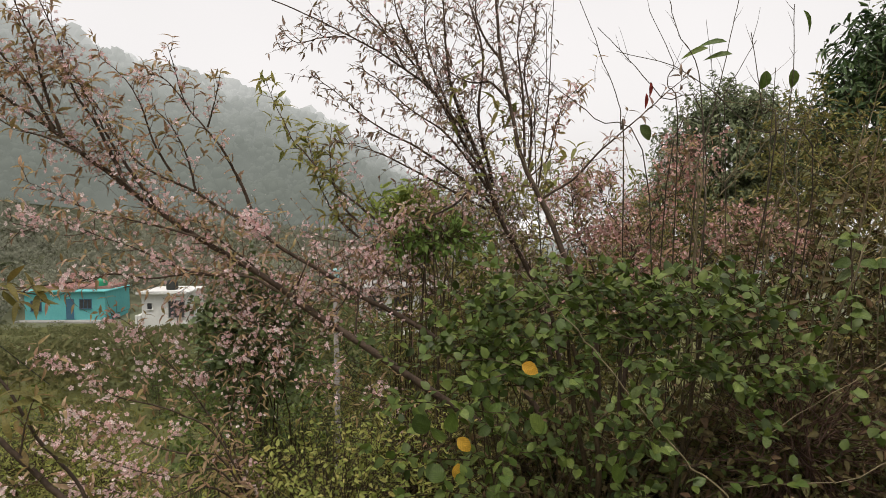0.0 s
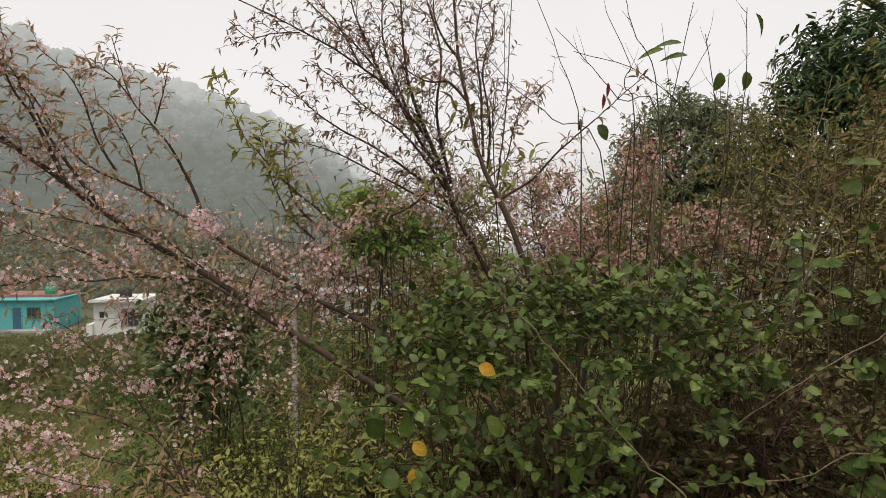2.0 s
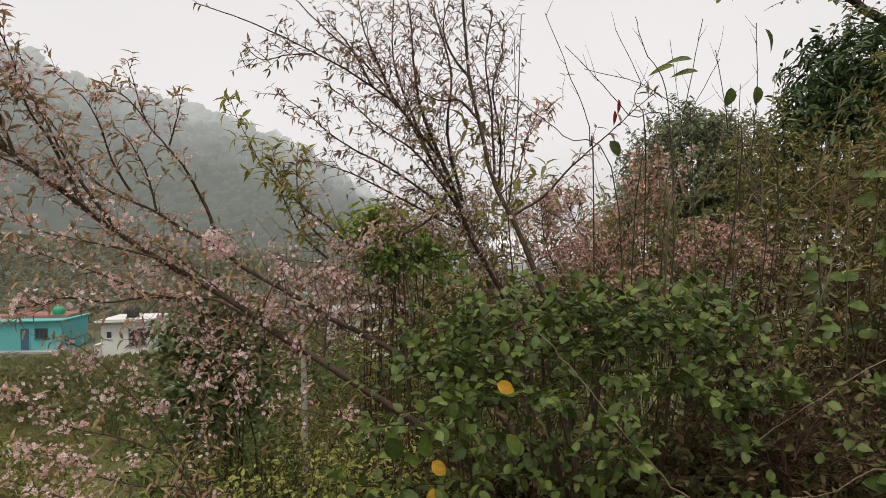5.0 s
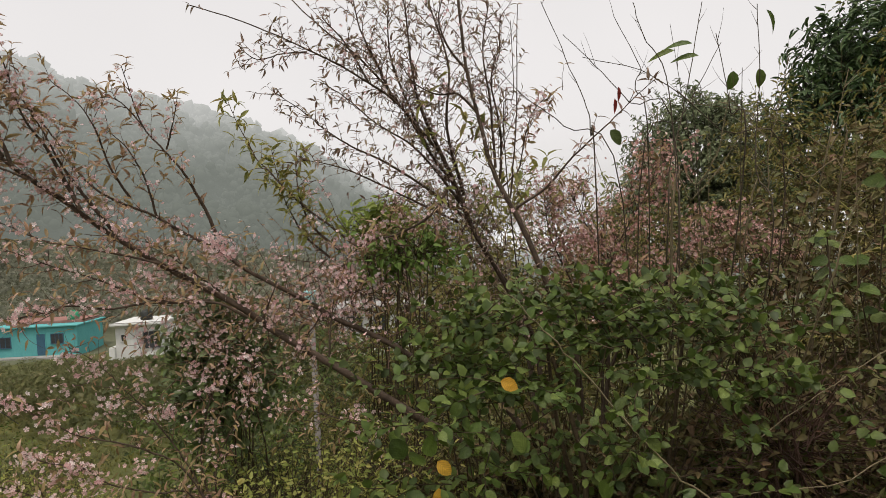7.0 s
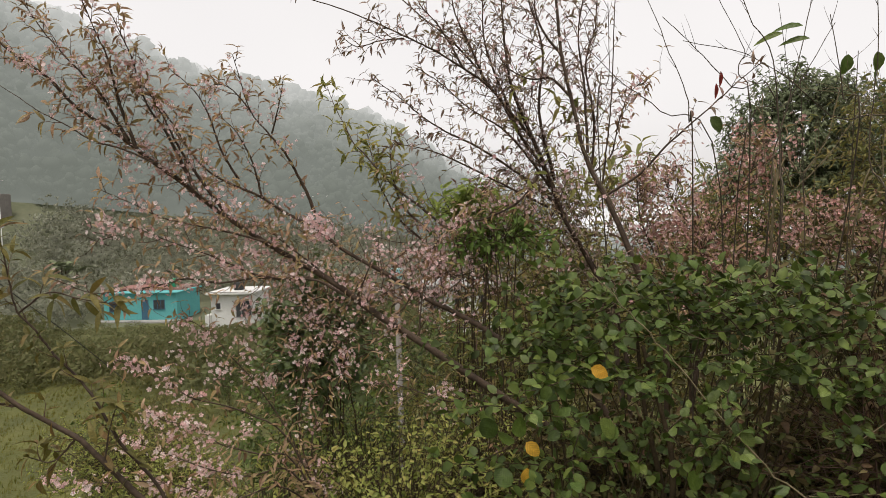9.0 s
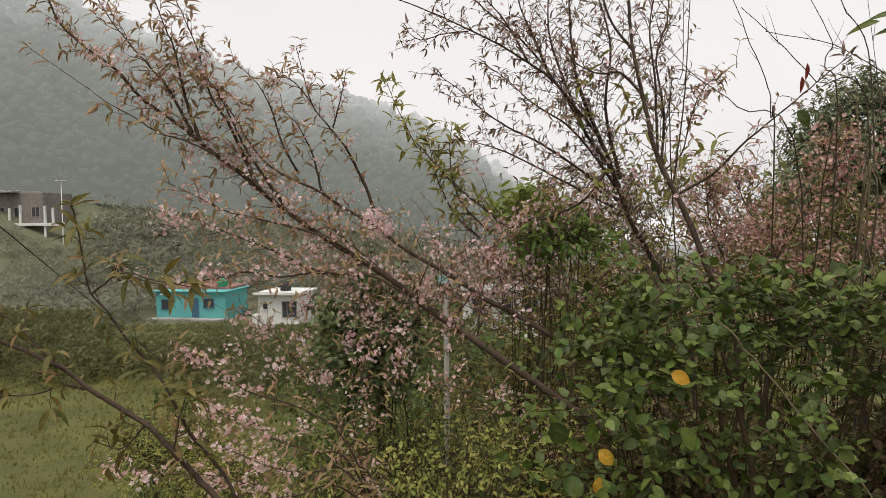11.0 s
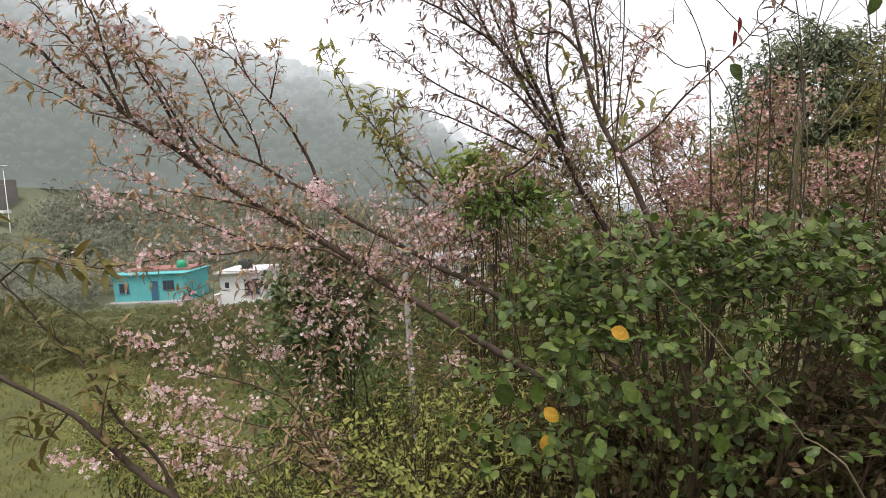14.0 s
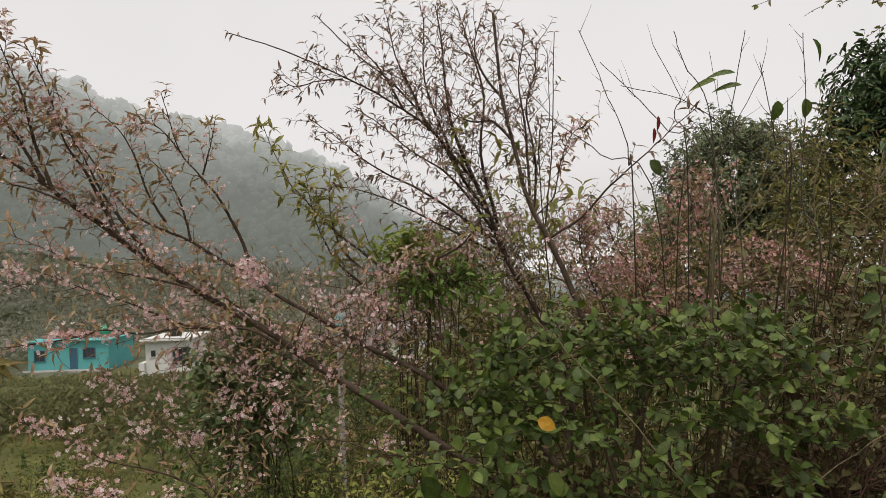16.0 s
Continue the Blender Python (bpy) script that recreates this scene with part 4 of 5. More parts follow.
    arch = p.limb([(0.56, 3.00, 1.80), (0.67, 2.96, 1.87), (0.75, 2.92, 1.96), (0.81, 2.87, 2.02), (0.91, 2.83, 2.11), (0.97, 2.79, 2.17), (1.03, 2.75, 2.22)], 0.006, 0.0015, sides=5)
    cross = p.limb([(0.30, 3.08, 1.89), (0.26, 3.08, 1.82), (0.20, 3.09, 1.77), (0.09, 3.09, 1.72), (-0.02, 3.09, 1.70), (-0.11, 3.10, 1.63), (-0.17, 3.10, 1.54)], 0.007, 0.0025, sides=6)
    # leafy shoots: long bronze leaves outside, small dark ones against the sky
    n = len(main)
    tips = p.shoots(main, 0.02, 0.16, "leaf", 0.036, 0.5, 1.0, 0.35, 0.8, 4)
    for w in arms:
        tips += p.shoots(w, 0.024, 0.13, "leaf", 0.042, 0.08, 1.0, 0.3, 0.75, 4)
    for w in spurs:
        tips += p.shoots(w, 0.042, 0.11, "leaf", 0.04, 0.15, 1.0, 0.35, 0.85, 4)
    for w in flats:
        tips += p.shoots(w, 0.036, 0.12, "leaf", 0.038, 0.15, 1.0, 0.3, 0.85, 3)
    tips += p.shoots(stick, 0.04, 0.07, "leaf", 0.055, 0.25, 0.6, 0.1, 0.7, 3)
    tips += p.shoots(second, 0.03, 0.16, "leaf", 0.038, 0.55, 1.0, 0.4, 0.85, 3)
    high = []
    for w in tall:
        high += p.shoots(w, 0.021, 0.25, "small_leaf", 0.028, 0.42, 0.9, 0.2, 0.85, 3, gap=0.021, taper=0.95)
    for w in fan:
        high += p.shoots(w, 0.028, 0.13, "small_leaf", 0.029, 0.1, 1.0, 0.15, 0.8, 4, gap=0.032)
    for w in ups:
        high += p.shoots(w, 0.03, 0.24, "small_leaf", 0.027, 0.1, 1.0, 0.3, 0.75, 2, gap=0.027)
    for w in high[::2]:
        p.shoots(w, 0.045, 0.09, "small_leaf", 0.028, 0.2, 1.0, 0.2, 0.8, 2, 0.0012, 0.035)
    high += p.shoots(rise, 0.05, 0.16, "small_leaf", 0.036, 0.55, 1.0, 0.3, 0.8, 3, gap=0.05)
    p.sprig(thin, "small_leaf", 0.03, 0.07, 2)
    p.shoots(arch, 0.045, 0.08, "small_leaf", 0.04, 0.2, 1.0, 0.4, 0.8, 3)
    p.shoots(pinkup, 0.03, 0.09, "leaf", 0.045, 0.2, 1.0, 0.2, 0.8, 3)
    tips += p.shoots(cross, 0.03, 0.15, "leaf", 0.042, 0.0, 1.0, 0.3, 0.9, 3)
    for w in greens:
        p.shoots(w, 0.032, 0.1, "green_leaf", 0.055, 0.1, 1.0, 0.2, 0.85, 4)
    for c in ((0.40, 3.20, 2.16), (0.47, 3.15, 2.02), (0.36, 3.15, 2.08), (0.52, 3.20, 2.12), (0.5, 3.1, 1.9), (0.25, 3.20, 2.23), (0.32, 3.20, 1.86), (0.62, 3.2, 1.86), (0.7, 3.1, 1.93), (0.76, 3.1, 1.9)):
        for _ in range(3):
            w = p.twig(np.array(c) + p.g.normal(0, 0.04, 3), p.g.normal(0, 1, 3) + (0, -0.3, 0.2), 0.1, 0.0016)
            p.sprig(w, "green_leaf", 0.055, 0.04, 3)
    # tangled heart of the crown
    for c, rx, rz, count in (((-0.05, 3.2, 1.52), 0.34, 0.16, 90), ((0.2, 3.25, 1.66), 0.3, 0.16, 50), ((-0.4, 3.1, 1.36), 0.36, 0.18, 70), ((-0.1, 3.15, 1.36), 0.4, 0.12, 60)):
        for _ in range(count):
            q = np.array(c) + p.g.normal(0, 0.55, 3) * (rx, 0.15, rz)
            w = p.twig(q, p.g.normal(0, 1, 3) * (1, 0.5, 0.6) + (-0.3, 0, 0.5), p.g.uniform(0.12, 0.3), 0.0022)
            p.sprig(w, "leaf", 0.03, 0.05, 1)
            if p.g.uniform() < 0.6:
                p.cluster("blossom", w[-2], int(p.g.integers(3, 7)), 0.026, 0.0155)
    # blossom
    left = [(-1.22, 2.76, 1.96), (-1.07, 2.76, 1.93), (-1.16, 2.76, 2.03), (-0.93, 2.76, 1.85), (-1.22, 2.56, 1.75), (-1.19, 2.56, 1.72), (-1.02, 2.70, 1.72), (-0.88, 2.8, 1.79), (-0.86, 2.72, 1.58), (-1.02, 2.62, 1.53),
            (-0.94, 2.65, 1.53), (-1.1, 2.6, 1.52), (-0.57, 2.92, 1.73), (-0.53, 2.92, 1.68), (-0.60, 2.94, 1.70), (-0.25, 3.2, 1.92), (-1.13, 2.70, 2.25), (-1.16, 2.68, 2.3), (-0.92, 2.82, 2.16), (-1.25, 2.68, 2.23), (-0.77, 2.80, 1.62), (-0.67, 2.86, 1.56)]
    under = [(-1.02, 2.72, 1.35), (-0.97, 2.74, 1.31), (-1.06, 2.72, 1.25), (-0.91, 2.76, 1.18), (-0.64, 2.85, 1.46), (-0.61, 2.85, 1.38), (-0.56, 2.85, 1.35), (-0.65, 2.85, 1.26), (-0.60, 2.85, 1.19), (-0.47, 2.87, 1.21),
             (-0.75, 2.85, 1.12), (-0.79, 2.82, 1.38), (-0.45, 2.87, 1.30), (-0.11, 3.0, 1.52), (-0.05, 3.0, 1.46), (-0.17, 3.0, 1.58), (-0.10, 2.95, 1.05), (-0.04, 2.95, 0.96), (-0.82, 2.82, 1.42), (0.69, 3.2, 2.2), (0.66, 3.2, 2.12), (0.73, 3.2, 2.25)]
    for i, c in enumerate(left + under):
        p.cluster("blossom", np.array(c), (8, 12, 16)[i % 3] if i not in (12, 13) else 30, 0.026, 0.0155)
        for _ in range(3):
            w = p.twig(np.array(c) + p.g.normal(0, 0.03, 3), p.g.normal(0, 1, 3), 0.1, 0.0016)
            p.sprig(w, "leaf", 0.036, 0.05, 2)
    for q in main[int(n * 0.44):int(n * 0.85)]:
        if p.g.uniform() < 0.6:
            p.cluster("blossom", q + p.g.normal(0, 0.05, 3) + (0.02, -0.03, -0.02), int(p.g.integers(2, 5)), 0.024, 0.0155)
    for w in tips:
        if p.g.uniform() < 0.6:
            p.cluster("blossom", w[int(p.g.integers(0, 4))], int(p.g.integers(2, 5)), 0.019, 0.0155)
    for w in high:
        if p.g.uniform() < 0.55:
            p.cluster("blossom", w[int(p.g.integers(0, 4))], 1, 0.016, 0.016)
    p.build(tree, {"leaf": (LANCE, "leaf", "cherry", LANCE_M), "small_leaf": (LANCE, "small_leaf", "cherry_dark", LANCE_M), "green_leaf": (LANCE, "young_leaf", "cherry_green", LANCE_M), "blossom": (BLOSSOM, "blossom", "pink")},
            BARK, twig_mat=TWIG, singles={"leaf": (290, (-1.2, 2.4, 2.1)), "small_leaf": (200, (0.1, 2.8, 2.3)), "blossom": (290, (-0.8, 2.5, 1.7))})


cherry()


# ---- cherry saplings below and beyond ----
def low_cherry():
    base = (-0.45, 2.75, float(ground_z(-0.45, 2.75)))
    tree = thing("cherry_sapling", base, "low sprawling cherry sapling hung with pink blossom", "sapling")
    p = Plant(31)
    foot = [(base[0], base[1], base[2] - 0.1), (-0.5, 2.74, 0.5)]
    strings = [p.limb(foot + pts, 0.0045, 0.0013, sides=6) for pts in (
        [(-0.62, 2.70, 0.92), (-0.76, 2.64, 1.06), (-0.92, 2.58, 1.13), (-0.97, 2.52, 1.19), (-1.03, 2.46, 1.26), (-1.09, 2.40, 1.31)],
        [(-0.62, 2.70, 0.86), (-0.72, 2.64, 0.91), (-0.84, 2.58, 0.97), (-0.89, 2.52, 1.05), (-0.96, 2.46, 1.09), (-1.01, 2.40, 1.15)],
        [(-0.59, 2.60, 0.86), (-0.72, 2.52, 0.88), (-0.84, 2.45, 0.94), (-0.95, 2.38, 1.02), (-1.02, 2.30, 1.09)],
        [(-0.58, 2.50, 0.85), (-0.74, 2.40, 0.85), (-0.88, 2.30, 0.95), (-1.08, 2.20, 0.99)])]
    whips = [p.limb(foot + pts, 0.0042, 0.0013, sides=6) for pts in (
        [(-0.65, 2.80, 0.89), (-0.77, 2.77, 1.12), (-0.85, 2.75, 1.23), (-0.94, 2.73, 1.34), (-1.01, 2.70, 1.40)],
        [(-0.64, 2.85, 0.89), (-0.62, 2.85, 1.09), (-0.58, 2.85, 1.22), (-0.59, 2.85, 1.39), (-0.66, 2.85, 1.48)],
        [(-0.60, 2.85, 0.87), (-0.50, 2.90, 1.10), (-0.46, 2.90, 1.23), (-0.48, 2.90, 1.38)])]
    whips.append(p.limb([(base[0], base[1], base[2]), (0.0, 2.9, 0.7), (0.10, 2.90, 1.00), (-0.07, 2.88, 1.03), (-0.24, 2.87, 1.09), (-0.36, 2.85, 1.11)], 0.005, 0.0014, sides=5))
    for w in strings:
        n = len(w)
        for q in w[int(n * 0.55):]:
            p.cluster("blossom", q + p.g.normal(0, 0.012, 3), int(p.g.integers(2, 5)), 0.016, 0.015)
        p.shoots(w, 0.045, 0.09, "leaf", 0.04, 0.45, 1.0, 0.3, 0.8, 2)
    for i, c in enumerate([(-1.05, 2.5, 1.08), (-0.98, 2.5, 1.03), (-0.91, 2.5, 1.06), (-0.86, 2.5, 1.0), (-0.94, 2.5, 0.95), (-0.86, 2.5, 0.92), (-0.77, 2.5, 0.9), (-0.73, 2.55, 1.03), (-1.25, 2.3, 0.95), (-1.15, 2.3, 0.93), (-0.89, 2.45, 0.86), (-1.0, 2.45, 0.87)]):
        p.cluster("blossom", np.array(c), (9, 13, 18)[i % 3], 0.021, 0.0145)
    tw = []
    for w in whips:
        tw += p.shoots(w, 0.035, 0.15, "leaf", 0.034, 0.35, 1.0, 0.3, 0.9, 2)
    for w in tw:
        if p.g.uniform() < 0.55:
            p.cluster("blossom", w[-2], int(p.g.integers(2, 6)), 0.024, 0.015)
    p.build(tree, {"leaf": (LANCE, "leaf", "cherry", LANCE_M), "blossom": (BLOSSOM, "blossom", "pink")}, BARK, "stem", TWIG, singles={"blossom": (290, (-0.95, 2.3, 1.1))})


def right_cherry():
    base = (1.0, 3.6, float(ground_z(1.0, 3.6)))
    tree = thing("cherry_sapling", base, "dense twiggy cherry sapling with faded pink blossom", "sapling")
    p = Plant(32)
    ways = []
    foot = [(base[0], base[1], base[2] - 0.1), (1.02, 3.58, 0.6)]
    for pts in (
        [(1.01, 3.50, 1.14), (1.04, 3.50, 1.46), (1.14, 3.50, 1.68), (1.27, 3.50, 1.89), (1.31, 3.50, 2.02)],
        [(1.04, 3.50, 1.14), (0.88, 3.50, 1.46), (0.79, 3.50, 1.68), (0.77, 3.50, 1.84)],
        [(1.12, 3.60, 1.12), (1.40, 3.60, 1.45), (1.56, 3.60, 1.62), (1.67, 3.60, 1.70)],
        [(1.09, 3.50, 1.14), (1.44, 3.50, 1.41), (1.76, 3.50, 1.49), (1.81, 3.50, 1.57)],
        [(1.07, 3.60, 1.12), (1.09, 3.60, 1.54), (0.98, 3.60, 1.73), (0.92, 3.60, 1.87)],
    ):
        ways.append(p.limb(foot + pts, 0.009, 0.002, sides=6))
    tw = []
    for w in ways:
        tw += p.twigs(w, 46, 0.22, 0.4, 1.0, 0.15, r=0.002)
    sub = []
    for w in tw:
        sub += p.twigs(w, 3, 0.14, 0.2, 1.0, 0.3, r=0.0014)
    p.leaves(tw + sub, 22, 0.04, "leaf")
    for i, c in enumerate([(0.76, 3.35, 1.66), (0.86, 3.35, 1.63), (0.97, 3.35, 1.68), (1.09, 3.35, 1.63), (1.22, 3.35, 1.70), (1.32, 3.35, 1.88), (1.25, 3.35, 1.96), (1.45, 3.35, 1.60), (1.52, 3.35, 1.65), (1.68, 3.35, 1.47), (1.09, 3.35, 1.50)]):
        p.cluster("blossom", np.array(c) + (0, 0.12, 0), (16, 24, 30)[i % 3], 0.05, 0.016)
    for w in tw + sub:
        if p.g.uniform() < 0.5:
            p.cluster("blossom", w[-2], int(p.g.integers(2, 6)), 0.024, 0.015)
    p.build(tree, {"leaf": (LANCE, "leaf", "cherry", LANCE_M), "blossom": (BLOSSOM, "blossom", "rose")}, BARK, "stem", TWIG, singles={"blossom": (150, (1.1, 3.0, 1.65))})


low_cherry()
right_cherry()


def near_branch():
    """Sapling whose shoots cross close before the lens, olive and bronze leaves."""
    base = (-0.12, 1.5, float(ground_z(-0.12, 1.5)))
    tree = thing("cherry_sapling", base, "slender cherry sapling with drooping olive leaves", "sapling")
    p = Plant(41)
    foot = [(base[0], base[1], base[2] - 0.1), (-0.2, 1.46, 0.8)]
    low = p.limb(foot + [(-0.36, 1.41, 1.23), (-0.41, 1.40, 1.30), (-0.44, 1.39, 1.34), (-0.47, 1.38, 1.38), (-0.50, 1.37, 1.42), (-0.54, 1.36, 1.45), (-0.57, 1.34, 1.48), (-0.60, 1.33, 1.51), (-0.63, 1.32, 1.53), (-0.67, 1.31, 1.55), (-0.72, 1.30, 1.57), (-0.8, 1.28, 1.6)], 0.0062, 0.0026, 0.0004, sides=8)
    tall = p.limb([(-0.38, 1.42, 1.26), (-0.41, 1.42, 1.33), (-0.46, 1.41, 1.40), (-0.49, 1.40, 1.47), (-0.52, 1.40, 1.51), (-0.55, 1.39, 1.55), (-0.57, 1.38, 1.59), (-0.59, 1.37, 1.62), (-0.60, 1.37, 1.67), (-0.60, 1.36, 1.72), (-0.60, 1.35, 1.75)], 0.003, 0.001, 0.0004, sides=6)
    side = [p.limb(pts, 0.0018, 0.0008, 0.0003, sides=5) for pts in (
        [(-0.58, 1.36, 1.62), (-0.53, 1.36, 1.65), (-0.48, 1.36, 1.64), (-0.42, 1.36, 1.63)],
        [(-0.59, 1.35, 1.48), (-0.61, 1.33, 1.49), (-0.64, 1.32, 1.48), (-0.68, 1.30, 1.48)],
        [(-0.62, 1.32, 1.53), (-0.64, 1.31, 1.56), (-0.66, 1.31, 1.58), (-0.68, 1.30, 1.60)],
        [(-0.51, 1.37, 1.42), (-0.54, 1.36, 1.39), (-0.57, 1.35, 1.40)],
        [(-0.47, 1.38, 1.38), (-0.46, 1.38, 1.43), (-0.44, 1.37, 1.47)])]
    p.shoots(low, 0.04, 0.055, "leaf", 0.034, 0.62, 1.0, 0.3, 0.8, 3, 0.0012, 0.024)
    p.shoots(tall, 0.026, 0.06, "leaf", 0.03, 0.2, 1.0, 0.3, 0.8, 4, 0.0011, 0.02)
    for w in side:
        p.shoots(w, 0.022, 0.04, "leaf", 0.03, 0.25, 1.0, 0.2, 0.8, 4, 0.0011, 0.02)
    p.build(tree, {"leaf": (LANCE, "leaf", "bronze", LANCE_M)}, BARK, "shoot", TWIG, singles={"leaf": (290, (-0.6, 1.2, 1.5))})


near_branch()


# ---- the green shrub in the middle ----
def bush(p, base, centres, stems, twigs, per, size, key, tlen=0.22, facing=(0, -0.45, 0.8), r=0.008, droop=0.2, jitter=0.45, lift=0.2, tr=0.002):
    """Stems from the base into balls (centre, radii); twigs and leaves fill their outer shells."""
    ways = []
    for c, rad, share in centres:
        for _ in range(max(1, int(stems * share))):
            q = np.array(c) + unit(p.g.normal(0, 1, 3)) * np.array(rad) * p.g.uniform(0.2, 0.75)
            midp = (np.array(base) * 0.45 + q * 0.55) + p.g.normal(0, 0.06, 3)
            b0 = np.array(base) + p.g.normal(0, 0.08, 3) * (1, 1, 0)
            ways.append(p.limb([b0, midp, q], r * p.g.uniform(0.6, 1.2), r * 0.3, sides=5, steps=4))
        tw = []
        for _ in range(int(twigs * share)):
            d = unit(p.g.normal(0, 1, 3))
            q = np.array(c) + d * np.array(rad) * p.g.uniform(0.5, 1.0)
            tw.append(p.twig(q - d * tlen * 0.5, d + p.g.normal(0, 0.5, 3), tlen, tr, lift, 3, 3))
        p.leaves(tw, per, size, key, droop, 0.1, facing=facing, jitter=jitter)
    return ways


def green_shrub():
    base = (0.6, 2.6, float(ground_z(0.6, 2.6)))
    s = thing("green_shrub", base, "dense dark green shrub with rounded oval leaves", "shrub")
    p = Plant(51)
    # spreading tiers: long side shoots with flat-lying leaves, dark gaps below
    for c, rad, count in (((0.58, 2.42, 1.43), (0.33, 0.2, 0.06), 76), ((0.92, 2.42, 1.42), (0.34, 0.2, 0.08), 58), ((0.24, 2.3, 1.36), (0.2, 0.12, 0.05), 28), ((0.62, 2.3, 1.3), (0.42, 0.14, 0.05), 50),
                          ((1.06, 2.25, 1.24), (0.2, 0.14, 0.09), 16), ((0.45, 2.16, 1.14), (0.2, 0.1, 0.07), 16), ((0.95, 2.2, 1.02), (0.28, 0.12, 0.08), 11), ((0.3, 2.12, 1.24), (0.16, 0.08, 0.1), 16), ((0.26, 2.1, 1.08), (0.14, 0.08, 0.09), 12),
                          ((0.7, 2.12, 0.9), (0.5, 0.1, 0.07), 16)):
        c, rad = np.array(c), np.array(rad)
        for _ in range(count):
            q = c + p.g.uniform(-1, 1, 3) * rad
            a = p.g.uniform(0, math.tau)
            w = p.twig(q, (math.cos(a), math.sin(a) * 0.7 - 0.35, p.g.uniform(-0.15, 0.45)), p.g.uniform(0.1, 0.24), 0.0022, 0.05, 4, 4, 0.05)
            p.sprig(w, "leaf", 0.0325, 0.02, 3, (0, -0.2, 1.0), 0.4)
    # inner dark foliage and many fine stems
    for _ in range(70):
        q = np.array([p.g.uniform(0.2, 1.25), p.g.uniform(2.45, 2.8), p.g.uniform(0.75, 1.4)])
        w = p.twig(q, p.g.normal(0, 1, 3) + (0, -0.4, 0.5), 0.2, 0.0022, 0.2, 4)
        p.sprig(w, "leaf", 0.036, 0.045, 1, (0, -0.5, 0.9), 0.5)
    for _ in range(20):
        q = np.array([p.g.uniform(0.15, 1.25), p.g.uniform(2.25, 2.65), p.g.uniform(1.2, 1.5)])
        foot = np.array(base) + p.g.normal(0, 0.12, 3) * (1.6, 0.8, 0)
        p.limb([foot, foot * 0.45 + q * 0.55 + p.g.normal(0, 0.05, 3), q], p.g.uniform(0.003, 0.007), 0.0018, 0.003, 5, 4)
    for _ in range(30):
        q = np.array([p.g.uniform(0.3, 1.25), p.g.uniform(2.3, 2.6), p.g.uniform(1.4, 1.5)])
        w = p.twig(q, (p.g.normal(0, 0.6), -0.1, 0.8), p.g.uniform(0.06, 0.16), 0.002, 0.2, 4)
        p.sprig(w, "leaf", 0.036, 0.026, 3, (0, -0.35, 1.0), 0.4)
    p.limb([(0.72, 2.62, base[2] - 0.1), (0.66, 2.5, 0.7), (0.58, 2.45, 1.1), (0.56, 2.5, 1.4)], 0.014, 0.005)
    p.limb([(0.62, 2.62, base[2] - 0.1), (0.6, 2.4, 0.6), (0.62, 2.3, 1.0), (0.54, 2.3, 1.36)], 0.016, 0.006)
    p.limb([(0.82, 2.62, base[2] - 0.1), (0.86, 2.45, 0.6), (0.9, 2.4, 1.0), (0.96, 2.42, 1.35)], 0.012, 0.005)
    for c, d in (((0.2, 2.03, 1.18), (0.5, -0.1, -0.5)), ((0.2, 2.03, 1.115), (0.05, -0.1, -1)), ((0.36, 2.03, 1.365), (0.8, -0.1, -0.35))):
        p.put_leaf("yellow", c, d, (0.1, -1, 0.35), 0.046)
    for c in ((0.12, 2.05, 1.185), (0.145, 2.06, 1.165), (0.1, 2.06, 1.21), (0.41, 2.02, 1.195), (0.42, 2.02, 1.195), (0.2, 2.04, 1.225), (0.16, 2.05, 1.06), (0.62, 2.02, 1.1), (0.3, 2.05, 0.99)):
        p.put_leaf("round", c, p.g.normal(0, 0.6, 3) + (-0.3, 0, 0.1), p.g.normal(0, 0.3, 3) + (0.0, -0.9, 0.7), 0.055)
    p.build(s, {"leaf": (OVATE, "leaf", "green", OVATE_M), "yellow": (OVATE, "yellow_leaf", "yellow"), "round": (ROUND, "broad_leaf", "fresh")}, STEM, "stem",
            singles={"leaf": (290, (0.6, 1.8, 1.4)), "yellow": (9, base), "round": (40, (0.3, 2.0, 1.2))})


green_shrub()


def lantana(at, seed, spread, high, stems, label, size=0.05, bare=0.5):
    """Leafy plant of upright stems with serrated leaves in pairs."""
    x, y = at
    base = (x, y, float(ground_z(x, y)))
    s = thing("leafy_plant", base, label, "plant", "leafy plants on the bank")
    p = Plant(seed)
    for _ in range(stems):
        a = p.g.uniform(0, math.tau)
        tip = np.array(base) + (math.cos(a) * spread * p.g.uniform(0.2, 1), math.sin(a) * spread * p.g.uniform(0.2, 1), high * p.g.uniform(0.7, 1.05))
        w = p.limb([np.array(base) - (0, 0, 0.05), (np.array(base) * 0.5 + tip * 0.5) + p.g.normal(0, 0.04, 3), tip], 0.005, 0.002, sides=5)
        p.leaves([w], 17, size * 1.15, "leaf", droop=0.7, u0=bare, facing=(0, -0.9, 0.55), jitter=0.4)
        for k in range(4):
            a = k * math.tau / 4 + p.g.uniform(0, 0.6)
            p.put_leaf("leaf", w[-1], (math.cos(a), math.sin(a), p.g.uniform(-0.4, 0.6)), (p.g.normal(0, 0.3), -0.8, 0.7), size * p.g.uniform(0.7, 1.2))
    p.build(s, {"leaf": (SERRATE, "leaf", "fresh")}, STEM, "stem", singles={"leaf": (120, (0.6, 0.9, 1.5))})


